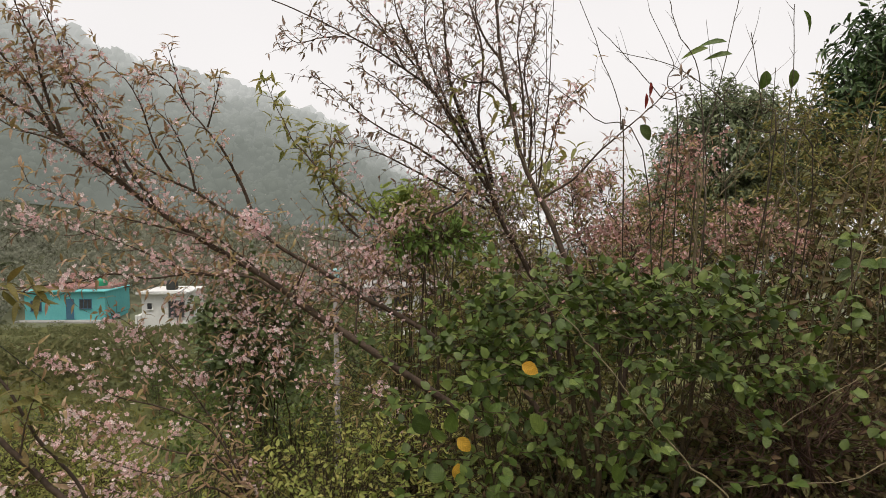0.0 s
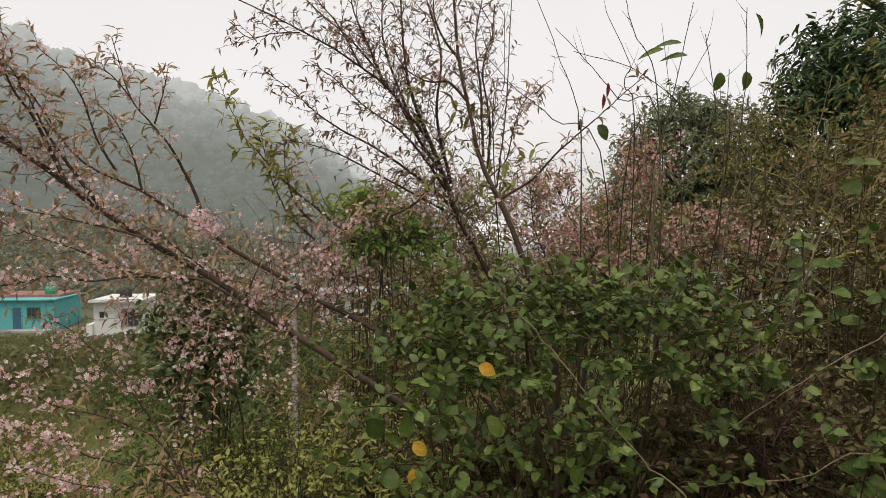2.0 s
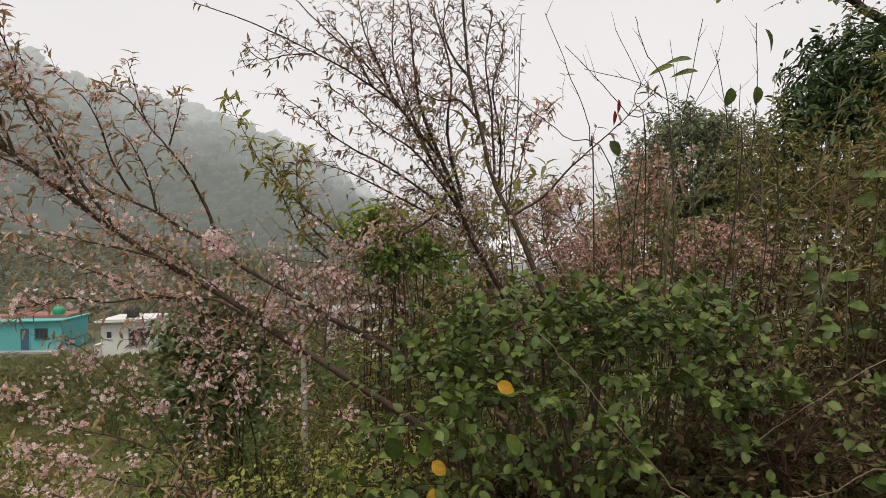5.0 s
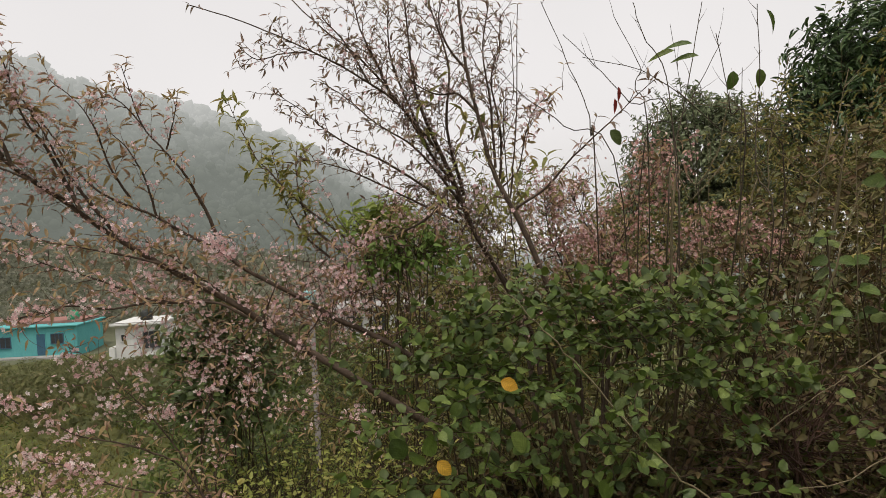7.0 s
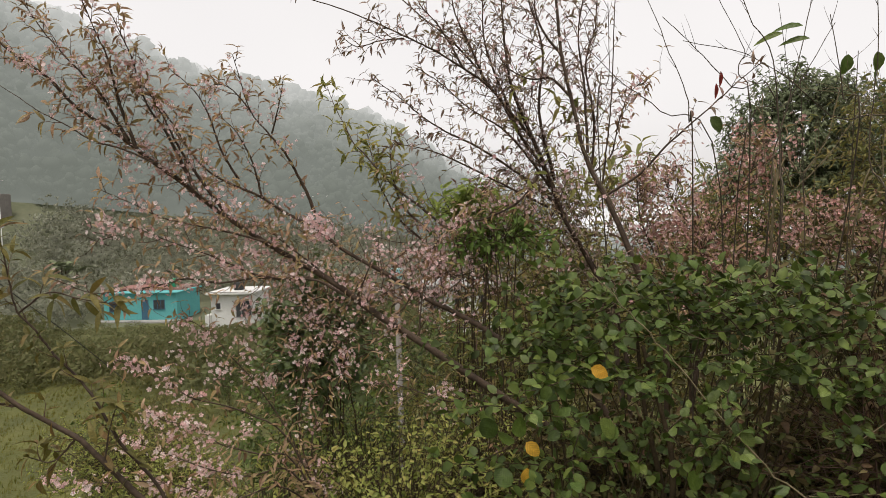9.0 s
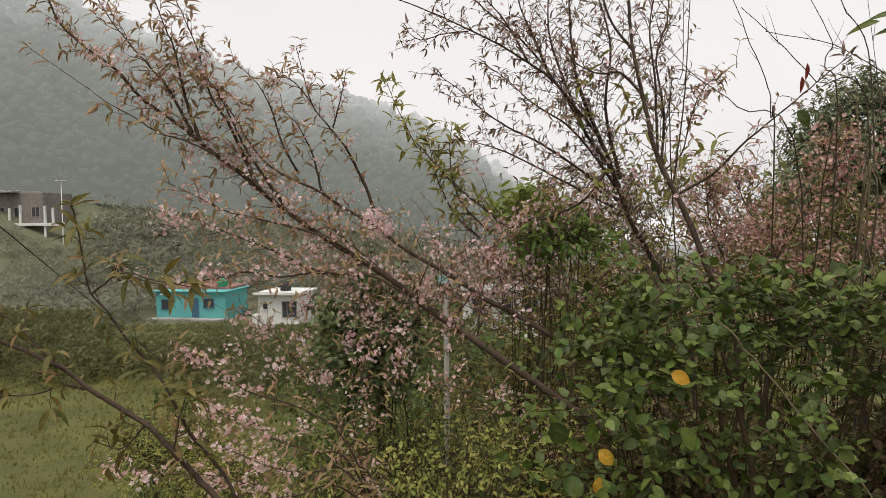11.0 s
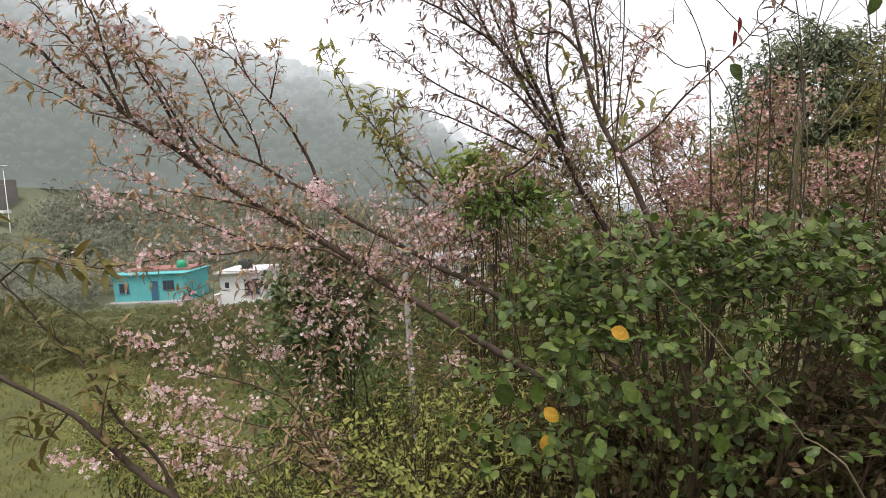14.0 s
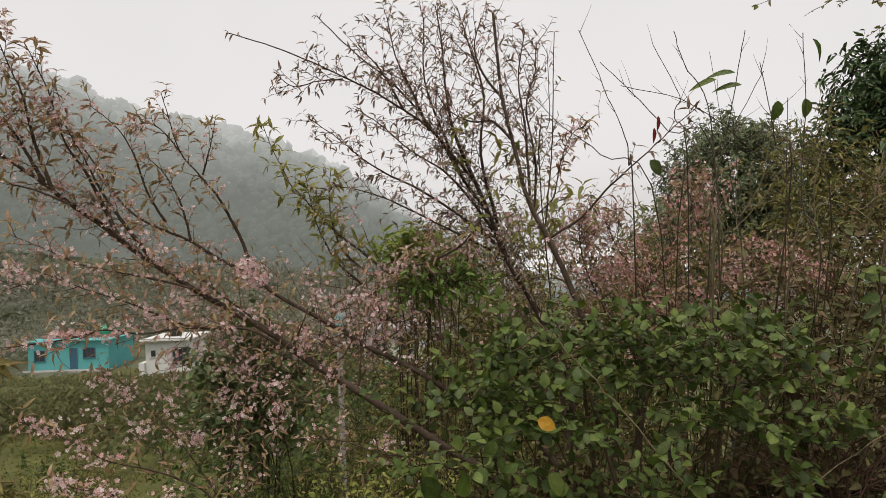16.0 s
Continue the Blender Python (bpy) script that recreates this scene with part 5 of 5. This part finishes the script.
lantana((1.22, 1.5), 61, 0.18, 1.36, 8, "leafy plant with light green serrated leaves", 0.046)
lantana((1.36, 1.62), 62, 0.24, 1.36, 9, "leafy plant with light green serrated leaves", 0.048)
lantana((0.78, 1.25), 63, 0.1, 1.4, 5, "leafy plant with light green serrated leaves", 0.046)
lantana((0.4, 1.3), 66, 0.06, 1.36, 4, "small leafy plant with fresh green leaves", 0.034)
lantana((1.3, 2.1), 64, 0.25, 1.12, 5, "leafy plant with broad serrated leaves", 0.052)
lantana((1.8, 2.1), 65, 0.2, 1.4, 6, "leafy plant with broad serrated leaves", 0.056)
lantana((1.62, 2.4), 67, 0.28, 1.75, 14, "tall leafy plant with broad serrated leaves", 0.05, 0.82)


# ---- thickets, bushes and grasses over the bank ----
def thicket(at, seed, key, size, radii, lift, label, shape=LEAF_S, per=34, twigs=320, name="bush", wood=STEM, group="bushes on the bank", tlen=0.3):
    x, y = at
    base = (x, y, float(ground_z(x, y)))
    s = thing(name, base, label, "bush", group)
    p = Plant(seed)
    c = (x, y, base[2] + lift)
    bush(p, base, [(c, radii, 1.0)], 9, twigs, per, size, "leaf", tlen, tr=0.0022)
    p.build(s, {"leaf": (shape, "leaf", key)}, wood, "stem")
    return s


brown = "tangled brownish bush with small reddish-green leaves"
lime = "yellow-green bush with fine narrow leaves"
t1 = thicket((1.7, 3.1), 71, "thicket", 0.04, (0.5, 0.45, 0.6), 1.2, brown)
t2 = thicket((2.4, 3.5), 72, "thicket", 0.045, (0.55, 0.5, 0.75), 1.3, brown)
t3 = thicket((1.35, 2.6), 73, "thicket", 0.042, (0.35, 0.3, 0.5), 0.9, brown)
t4 = thicket((-0.25, 2.8), 74, "lime", 0.027, (0.42, 0.35, 0.27), 0.86, lime, LEAF_S)
t5 = thicket((-0.75, 2.7), 75, "lime", 0.03, (0.4, 0.35, 0.28), 0.75, lime, LEAF_L)
t6 = thicket((0.05, 3.7), 76, "olive", 0.035, (0.6, 0.4, 0.6), 1.2, "olive-brown bush with a twiggy crown", LEAF_L)
t7 = thicket((0.5, 4.0), 77, "olive", 0.04, (0.7, 0.4, 0.8), 1.45, brown)
t8 = thicket((1.6, 4.4), 78, "olive", 0.045, (0.8, 0.5, 0.9), 1.5, "olive-green bush with long narrow leaves", LEAF_L)
ta = thicket((0.13, 3.12), 70, "young_green", 0.034, (0.24, 0.12, 0.09), 1.95, "green leafy shrub rising behind the limbs", LEAF_S, 46, 130, tlen=0.12)
tb = thicket((0.75, 4.6), 69, "olive", 0.045, (0.75, 0.4, 0.75), 2.3, "tall olive-green bush behind the cherry", LEAF_L, 30, 420)
tc = thicket((-0.02, 3.8), 68, "young", 0.055, (0.2, 0.16, 0.12), 2.28, "yellow-green leafy bush behind the cherry", LEAF_L, 60, 120, tlen=0.13)
td = thicket((0.06, 2.85), 66, "lime", 0.028, (0.24, 0.2, 0.3), 0.95, "yellow-green undergrowth below the leaning limb", LEAF_L, 30, 190)
te = thicket((-0.55, 3.6), 67, "lime", 0.03, (0.4, 0.25, 0.26), 0.95, "yellow-green undergrowth below the leaning limb", LEAF_L, 30, 200)
tg = thicket((0.55, 2.98), 63, "thicket", 0.036, (0.5, 0.14, 0.36), 0.92, "dark tangled undergrowth inside the shrub", LEAF_S, 44, 560, tlen=0.2)
th = thicket((1.1, 2.8), 62, "thicket", 0.036, (0.4, 0.14, 0.36), 0.82, "dark tangled undergrowth inside the shrub", LEAF_S, 44, 440, tlen=0.2)
ti = thicket((1.2, 2.3), 61, "thicket", 0.03, (0.34, 0.12, 0.34), 1.02, "thin reddish-brown brush with few leaves", LEAF_S, 12, 190, tlen=0.3, wood=TWIG)
tj = thicket((1.15, 3.7), 60, "thicket", 0.042, (0.85, 0.3, 0.5), 0.75, "dark low scrub behind the shrub", LEAF_S, 40, 520, tlen=0.25)
tf = thicket((-0.8, 3.65), 64, "dark", 0.042, (0.27, 0.2, 0.42), 1.62, "dark green bush with small oval leaves under the limb", LEAF_O, 34, 270, tlen=0.25)
t9 = thicket((-1.3, 5.5), 79, "green", 0.042, (0.7, 0.6, 1.0), 1.5, "dark green bush with broad leaves", LEAF_O)
NEAR_BUSHES = ((2.0, 2.55, 0.8, 200, t1), (0.35, 4.8, 0.98, 40, tb), (2.5, 4.6, 0.9, 80, tb), (1.6, 4.4, 0.8, 210, tb), (1.2, 1.98, 0.68, 20, t3), (2.35, 2.35, 0.8, 110, t1), (3.5, 4.3, 1.15, 190, t8), (4.4, 5.0, 1.2, 60, t8), (2.75, 2.35, 0.75, 250, t2), (2.3, 2.5, 0.62, 60, t2), (1.55, 2.2, 0.75, 290, t3), (1.6, 5.4, 0.9, 30, tb), (3.2, 3.9, 1.1, 40, t2))
FAR_BUSHES = ((3.3, 2.8, 1.0, 130, t1), (2.8, 5.0, 0.9, 70, t8), (0.6, 6.0, 1.3, 200, t8), (-0.9, 8.0, 1.5, 20, t9), (-2.6, 8.5, 1.3, 100, t9), (1.6, 7.0, 1.2, 150, t2), (4.6, 6.5, 1.2, 250, t8), (-1.9, 4.2, 0.9, 300, t4), (-3.2, 5.6, 1.3, 10, t5), (-5.0, 9.5, 1.5, 60, t6), (-7.5, 12.5, 1.5, 160, t9), (-3.8, 12.5, 1.6, 220, t6), (0.2, 11.0, 1.8, 310, t9), (2.4, 11, 1.8, 80, t2))
for x, y, sc, turn, src in NEAR_BUSHES + FAR_BUSHES:
    c = copy_thing(src, pose(x, y, float(ground_z(x, y)), 0, 0, turn) @ Matrix.Scale(sc, 4))
    c.scale = (sc, sc, sc)


gs = np.random.default_rng(23)
for k in range(13):
    x, y = gs.uniform(-13, -0.5), gs.uniform(8.5, 27)
    if x < -y * 0.62:
        x = -y * 0.62 + gs.uniform(0, 3)
    sc = gs.uniform(0.9, 1.9)
    c = copy_thing((t9, t6, t5, t8, t4)[k % 5], pose(x, y, float(ground_z(x, y)) - 0.15, 0, 0, gs.uniform(0, 360)))
    c.scale = (sc, sc, sc)


def dry_stems():
    """Tall bare weed stems standing against the sky."""
    x, y = 1.35, 2.95
    base = (x, y, float(ground_z(x, y)))
    s = thing("dry_weed", base, "tall bare dry weed stems with few hanging leaves", "weed")
    p = Plant(81)
    ways = ([(0.82, 2.80, 1.84), (0.81, 2.80, 2.04), (0.80, 2.80, 2.14), (0.73, 2.80, 2.32), (0.65, 2.80, 2.52)], [(1.02, 2.60, 1.54), (1.03, 2.60, 1.88), (1.01, 2.60, 2.20), (0.94, 2.60, 2.33), (0.91, 2.60, 2.44)],
            [(1.01, 2.65, 1.62), (1.03, 2.65, 1.89), (1.08, 2.65, 2.08), (1.13, 2.65, 2.30), (1.16, 2.65, 2.45)], [(1.33, 2.60, 1.54), (1.30, 2.60, 1.88), (1.32, 2.60, 2.16), (1.32, 2.60, 2.42)],
            [(1.20, 3.00, 1.95), (1.02, 3.00, 2.19), (0.86, 3.00, 2.37), (0.77, 3.00, 2.46)], [(0.53, 3.00, 1.93), (0.57, 3.00, 2.24), (0.57, 3.00, 2.52)])
    more = ([(0.98, 3.00, 1.80), (0.76, 3.00, 2.11), (0.62, 3.00, 2.22), (0.49, 3.00, 2.36)], [(1.25, 2.60, 1.83), (1.22, 2.60, 2.07), (1.21, 2.60, 2.16), (1.18, 2.60, 2.33)], [(1.51, 2.80, 1.81), (1.28, 2.80, 2.04), (1.05, 2.80, 2.24), (0.79, 2.80, 2.32)],
            [(1.01, 2.90, 1.84), (1.18, 2.90, 2.11), (1.34, 2.90, 2.38)], [(1.05, 2.90, 1.90), (1.01, 2.90, 2.22), (1.03, 2.90, 2.30), (0.94, 2.90, 2.49)])
    for pts in ways + more:
        foot = np.array([pts[0][0] * 0.7 + x * 0.3, 3.4, 0])
        foot[2] = float(ground_z(foot[0], foot[1])) - 0.05
        w = p.limb([foot] + [tuple(q) for q in pts], 0.0032, 0.0013, 0.0012, sides=5)
        p.twigs(w, 3, 0.14, 0.6, 1.0, 0.3, 0.4, 0.0011, wob=0.015)
    for _ in range(4):
        fx, fy = p.g.uniform(1.2, 2.0), p.g.uniform(2.8, 3.4)
        foot = np.array([fx, fy, float(ground_z(fx, fy)) - 0.05])
        tip = np.array([fx + p.g.normal(-0.1, 0.45), fy + p.g.normal(-0.1, 0.1), p.g.uniform(2.1, 2.65)])
        w = p.limb([foot, (foot * 0.5 + tip * 0.5) + p.g.normal(0, 0.02, 3), tip], 0.004, 0.0011, 0.001, sides=5)
        p.twigs(w, 4, 0.25, 0.55, 1.0, 0.3, 0.45, 0.0013, wob=0.015)
    for c, d in (((1.1, 2.6, 2.30), (-1, 0, 0.15)), ((1.12, 2.6, 2.26), (-1, 0, 0.1)), ((1.04, 2.6, 2.28), (-1, 0, -0.1)), ((1.235, 2.6, 2.205), (-0.2, 0, -1)), ((1.32, 2.6, 2.21), (0.1, 0, -1)), ((1.35, 2.6, 2.4), (0.6, 0, -0.7)), ((0.82, 2.6, 2.03), (0.5, 0, -0.6))):
        flat = abs(d[0]) > 0.5
        p.put_leaf("leaf" if flat else "broad", c, d, (0.0, -0.9, 0.5) if flat else (0.3, -1, 0.2), 0.08 if flat else 0.06)
    for c in ((0.9, 2.75, 2.2), (0.885, 2.75, 2.16)):
        p.put_leaf("red", c, (0.1, 0, -1), (0, -1, 0.2), 0.05)
    p.build(s, {"leaf": (LANCE, "leaf", "green"), "broad": (OVATE, "leaf", "green"), "red": (LANCE, "red_leaf", "red")}, DRYWOOD, "stem", singles={"leaf": (9, base), "broad": (9, base), "red": (3, base)})


dry_stems()


def grass_clump(at, seed, count, high, label, lean=(0, 0), plumes=10):
    x, y = at
    base = (x, y, float(ground_z(x, y)))
    s = thing("grass_clump", base, label, "grass", "tall grass on the bank")
    p = Plant(seed)
    for _ in range(count):
        q = np.array(base) + p.g.normal(0, 0.22, 3) * (1, 1, 0)
        a = p.g.normal(math.atan2(lean[1], lean[0]), 1.1)
        out = np.array([math.cos(a), math.sin(a), 0])
        p.put_leaf("blade", q, out * p.g.uniform(0.0, 0.28) + p.g.normal(0, 0.08, 3) + (0, 0, 1), out + p.g.normal(0, 0.15, 3), high * p.g.uniform(0.55, 1.15))
    for _ in range(plumes):
        q = np.array(base) + p.g.normal(0, 0.15, 3) * (1, 1, 0)
        w = p.twig(q, np.array([lean[0], lean[1], 1.6]) + p.g.normal(0, 0.3, 3), high * p.g.uniform(0.75, 1.0), 0.0014, -0.5, 10)
        p.leaves([w[-3:]], 420, 0.02, "seed", droop=0.1, u0=0.0, spread=0.22)
    p.build(s, {"blade": (STRAP, "blade", "grass"), "seed": (SMALL, "seed_head", "grass")}, STRAW, "stem")
    return s


tan = "tall tan and green grass with feathery seed heads"
g1 = grass_clump((3.2, 2.95), 91, 1500, 1.95, tan, (-0.5, -0.2), 26)
g2 = grass_clump((3.5, 3.1), 92, 1300, 2.0, tan, (-0.5, -0.25), 22)
for x, y, turn, sc, src in ((3.05, 3.5, 30, 0.85, g2), (3.75, 3.4, -20, 1.0, g1)):
    c = copy_thing(src, pose(x, y, float(ground_z(x, y)), 0, 0, turn))
    c.scale = (sc, sc, sc)


def straw_stems():
    """Pale dead stems leaning and crossing each other over the thicket."""
    x, y = 1.4, 2.75
    base = (x, y, float(ground_z(x, y)))
    s = thing("dry_weed", base, "pale dead weed stems leaning across each other", "weed")
    p = Plant(85)
    for pts in ([(1.31, 2.7, 1.67), (1.39, 2.7, 1.81), (1.4, 2.7, 1.96), (1.48, 2.7, 2.27)], [(1.57, 2.6, 1.73), (1.46, 2.6, 1.85), (1.33, 2.6, 1.99), (1.2, 2.6, 2.14)],
                [(1.07, 2.75, 1.71), (1.17, 2.75, 1.85), (1.25, 2.75, 1.98), (1.3, 2.75, 2.22)], [(1.72, 2.8, 1.87), (1.66, 2.8, 1.96), (1.51, 2.8, 2.06), (1.35, 2.8, 2.11), (1.18, 2.8, 2.14)],
                [(1.13, 2.9, 1.73), (1.21, 2.9, 1.8), (1.33, 2.9, 1.93), (1.46, 2.9, 2.12)], [(1.51, 2.6, 1.82), (1.57, 2.6, 2.01), (1.62, 2.6, 2.2)],
                [(1.25, 2.2, 1.46), (1.31, 2.2, 1.63), (1.37, 2.2, 1.79)], [(0.97, 2.5, 1.68), (0.95, 2.5, 1.84), (0.94, 2.5, 2.08)]):
        foot = (pts[0][0] * 0.6 + x * 0.4, 3.25)
        w = p.limb([(foot[0], foot[1], float(ground_z(*foot)) - 0.05)] + pts, 0.0038, 0.0012, 0.0015, sides=5)
        p.twigs(w, 5, 0.22, 0.5, 1.0, 0.2, 0.45, 0.0011, wob=0.015)
    for _ in range(10):
        fx, fy = p.g.uniform(1.3, 2.3), p.g.uniform(2.4, 3.2)
        foot = np.array([fx, fy, float(ground_z(fx, fy)) - 0.05])
        tip = np.array([fx + p.g.normal(0, 0.5), fy + p.g.normal(0, 0.1), p.g.uniform(1.6, 2.1)])
        p.limb([foot, (foot * 0.5 + tip * 0.5) + p.g.normal(0, 0.03, 3), tip], 0.0028, 0.001, 0.002, sides=4)
    # arching heads of tall grass
    for pts in ([(2.26, 2.6, 2.07), (2.07, 2.6, 2.24), (1.92, 2.6, 2.23), (1.81, 2.6, 2.2)], [(2.27, 2.6, 2.04), (2.1, 2.6, 2.14), (1.97, 2.6, 2.21), (1.87, 2.6, 2.27)], [(2.2, 2.6, 2.19), (2.11, 2.6, 2.27), (1.99, 2.6, 2.37)],
                [(2.34, 2.6, 2.26), (2.17, 2.6, 2.25), (2.03, 2.6, 2.19)], [(2.35, 2.6, 2.04), (2.23, 2.6, 2.13), (2.12, 2.6, 2.09)], [(2.43, 2.6, 1.86), (2.31, 2.6, 1.97), (2.18, 2.6, 2.03)]):
        w = p.limb([(2.6, 2.8, float(ground_z(2.6, 2.8)) - 0.05), (2.55, 2.7, 1.5)] + pts, 0.002, 0.001, 0.001, sides=4)
        p.leaves([w[-7:]], 650, 0.017, "seed", droop=0.0, u0=0.0, spread=0.2)
    p.build(s, {"seed": (SMALL, "seed_head", "grass")}, STRAW, "stem")


straw_stems()


def stalk(pts, r, label):
    """A single dry stalk lying across the shrubs."""
    p = Plant(int(abs(pts[0][0]) * 100))
    s = thing("dry_stalk", pts[0], label, "stalk", "dry stalks over the shrubs")
    p.limb(pts, r, r * 0.4, 0.002, 5)
    p.build(s, {}, STRAW, "stem")


stalk([(1.12, 2.15, 0.5), (0.91, 2.05, 0.98), (0.80, 2.05, 1.09), (0.66, 2.05, 1.25), (0.56, 2.05, 1.38), (0.47, 2.05, 1.48), (0.41, 2.05, 1.55), (0.36, 2.05, 1.60)], 0.0032, "long pale dry stalk leaning on the shrub")
stalk([(1.9, 2.5, 0.4), (1.75, 2.25, 1.45), (1.5, 2.2, 1.38), (1.25, 2.15, 1.28), (1.0, 2.1, 1.15)], 0.003, "long bare twig across the thicket")
stalk([(1.5, 2.0, 0.3), (1.45, 2.1, 1.05), (1.2, 2.1, 1.03), (0.9, 2.1, 1.02)], 0.003, "long bare twig across the thicket")


# ---- trees on the right ----
def leafy_tree(name, at, seed, high, crown, label, key, size, shape, clumps, per, trunk_r, wood=BARK_DARK, lift=0.0):
    """Trunk and limbs reaching into a crown of many leaf sprays with gaps; crown: (centre, radii) list."""
    x, y = at
    base = (x, y, float(ground_z(x, y)))
    s = thing(name, base, label, "tree")
    p = Plant(seed)
    fork = np.array(base) + (0, 0, high * 0.35)
    p.limb([np.array(base) - (0, 0, 0.3), (np.array(base) + fork) / 2 + p.g.normal(0, 0.05, 3), fork], trunk_r, trunk_r * 0.75, 0.01, 10)
    for c, rad, share in crown:
        c, rad = np.array(c), np.array(rad)
        for _ in range(int(10 * share) + 2):
            q = c + unit(p.g.normal(0, 1, 3)) * rad * p.g.uniform(0.3, 0.85)
            p.limb([fork + p.g.normal(0, 0.03, 3), (fork * 0.5 + q * 0.5) + p.g.normal(0, 0.15, 3), q], trunk_r * 0.4, 0.01, 0.02, 6)
        for _ in range(int(clumps * share)):
            d = unit(p.g.normal(0, 1, 3))
            bump = 0.78 + 0.35 * noise.noise(Vector(d * 2.2 + seed))
            q = c + d * rad * bump * p.g.uniform(0.45, 1.05) ** 0.6
            w = p.twig(q - d * 0.15, d + p.g.normal(0, 0.5, 3), 0.35, 0.005, 0.1, 4)
            p.leaves([w], per, size, "leaf", 0.35, 0.0, facing=tuple(d * 0.7 + (0, 0, 0.7)), jitter=0.35)
    p.build(s, {"leaf": (shape, "leaf", key)}, wood, "limb")
    return s


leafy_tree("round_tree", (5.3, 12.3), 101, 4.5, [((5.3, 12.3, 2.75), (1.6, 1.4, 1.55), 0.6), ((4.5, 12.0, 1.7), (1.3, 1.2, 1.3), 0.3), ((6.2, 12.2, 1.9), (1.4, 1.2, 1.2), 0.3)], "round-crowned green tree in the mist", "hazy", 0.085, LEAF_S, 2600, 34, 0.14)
leafy_tree("dark_tree", (6.3, 8.6), 102, 5.0, [((6.1, 8.6, 3.55), (1.4, 1.2, 0.95), 0.55), ((5.5, 8.5, 2.7), (1.2, 1.0, 1.0), 0.4), ((7.1, 8.7, 3.5), (1.2, 1.0, 0.8), 0.25), ((7.6, 8.8, 4.4), (0.8, 0.7, 0.5), 0.1)], "dark green tree with glossy long leaves", "mango", 0.13, LEAF_L, 1100, 24, 0.12)


def bare_tree():
    """Old tree behind the grass with dark spreading limbs and thin foliage."""
    x, y = 8.9, 9.8
    base = (x, y, float(ground_z(x, y)))
    s = thing("old_tree", base, "old tree with thick dark spreading limbs", "tree")
    p = Plant(111)
    fork = (8.75, 9.8, 3.0)
    trunk = [(x, y, base[2] - 0.3), fork]
    ways = [p.limb(trunk + [(10.05, 9.80, 6.26), (9.63, 9.80, 5.54), (9.31, 9.80, 5.03), (9.23, 9.80, 4.45), (9.39, 9.80, 3.70), (9.51, 9.80, 2.74)][::-1][1:], 0.17, 0.07, 0.01, 12),
            p.limb([fork] + [(6.95, 9.80, 5.97), (7.40, 9.80, 5.53), (7.84, 9.80, 5.26), (8.42, 9.80, 4.76), (9.16, 9.80, 3.78)][::-1], 0.13, 0.09, 0.01, 10),
            p.limb([fork] + [(5.27, 9.80, 5.38), (5.96, 9.80, 5.39), (6.42, 9.80, 5.33), (6.63, 9.80, 5.13), (7.01, 9.80, 4.85), (7.99, 9.80, 4.53), (8.92, 9.80, 3.95)][::-1], 0.11, 0.03, 0.01, 10)]
    fx, fy = 9.0, 9.4
    ways.append(p.limb([(fx, fy, float(ground_z(fx, fy)) - 0.3)] + [(9.52, 9.40, 6.05), (9.55, 9.40, 4.86), (9.57, 9.40, 3.75), (9.61, 9.40, 2.72)][::-1], 0.14, 0.1, 0.01, 10))
    tw = []
    for w in ways:
        tw += p.twigs(w, 26, 0.9, 0.35, 1.0, 0.4, r=0.009)
    p.leaves(tw, 12, 0.08, "leaf", droop=0.3)
    for _ in range(330):
        q = np.array([8.1, 9.3, 4.8]) + p.g.normal(0, 0.5, 3) * (1.2, 0.5, 0.9)
        p.leaves([p.twig(q, p.g.normal(0, 1, 3), 0.4, 0.004, 0.1, 4)], 26, 0.075, "leaf", droop=0.3)
    p.build(s, {"leaf": (LEAF_O, "leaf", "olive")}, BARK_DARK, "limb")


bare_tree()


v, f = tubes([(spline([(-3.92, 4.00, 2.25), (-4.99, 6.00, 1.61), (-5.80, 8.00, 0.78), (-6.32, 9.50, 0.09), (-6.33, 11.00, -1.05)], 6), 0.006, 0.006, 6)])
tagged(new("slack_cable", mesh("slack_cable", v, f, BLACKT)), "thin black cable slanting down over the terrace", "cable")
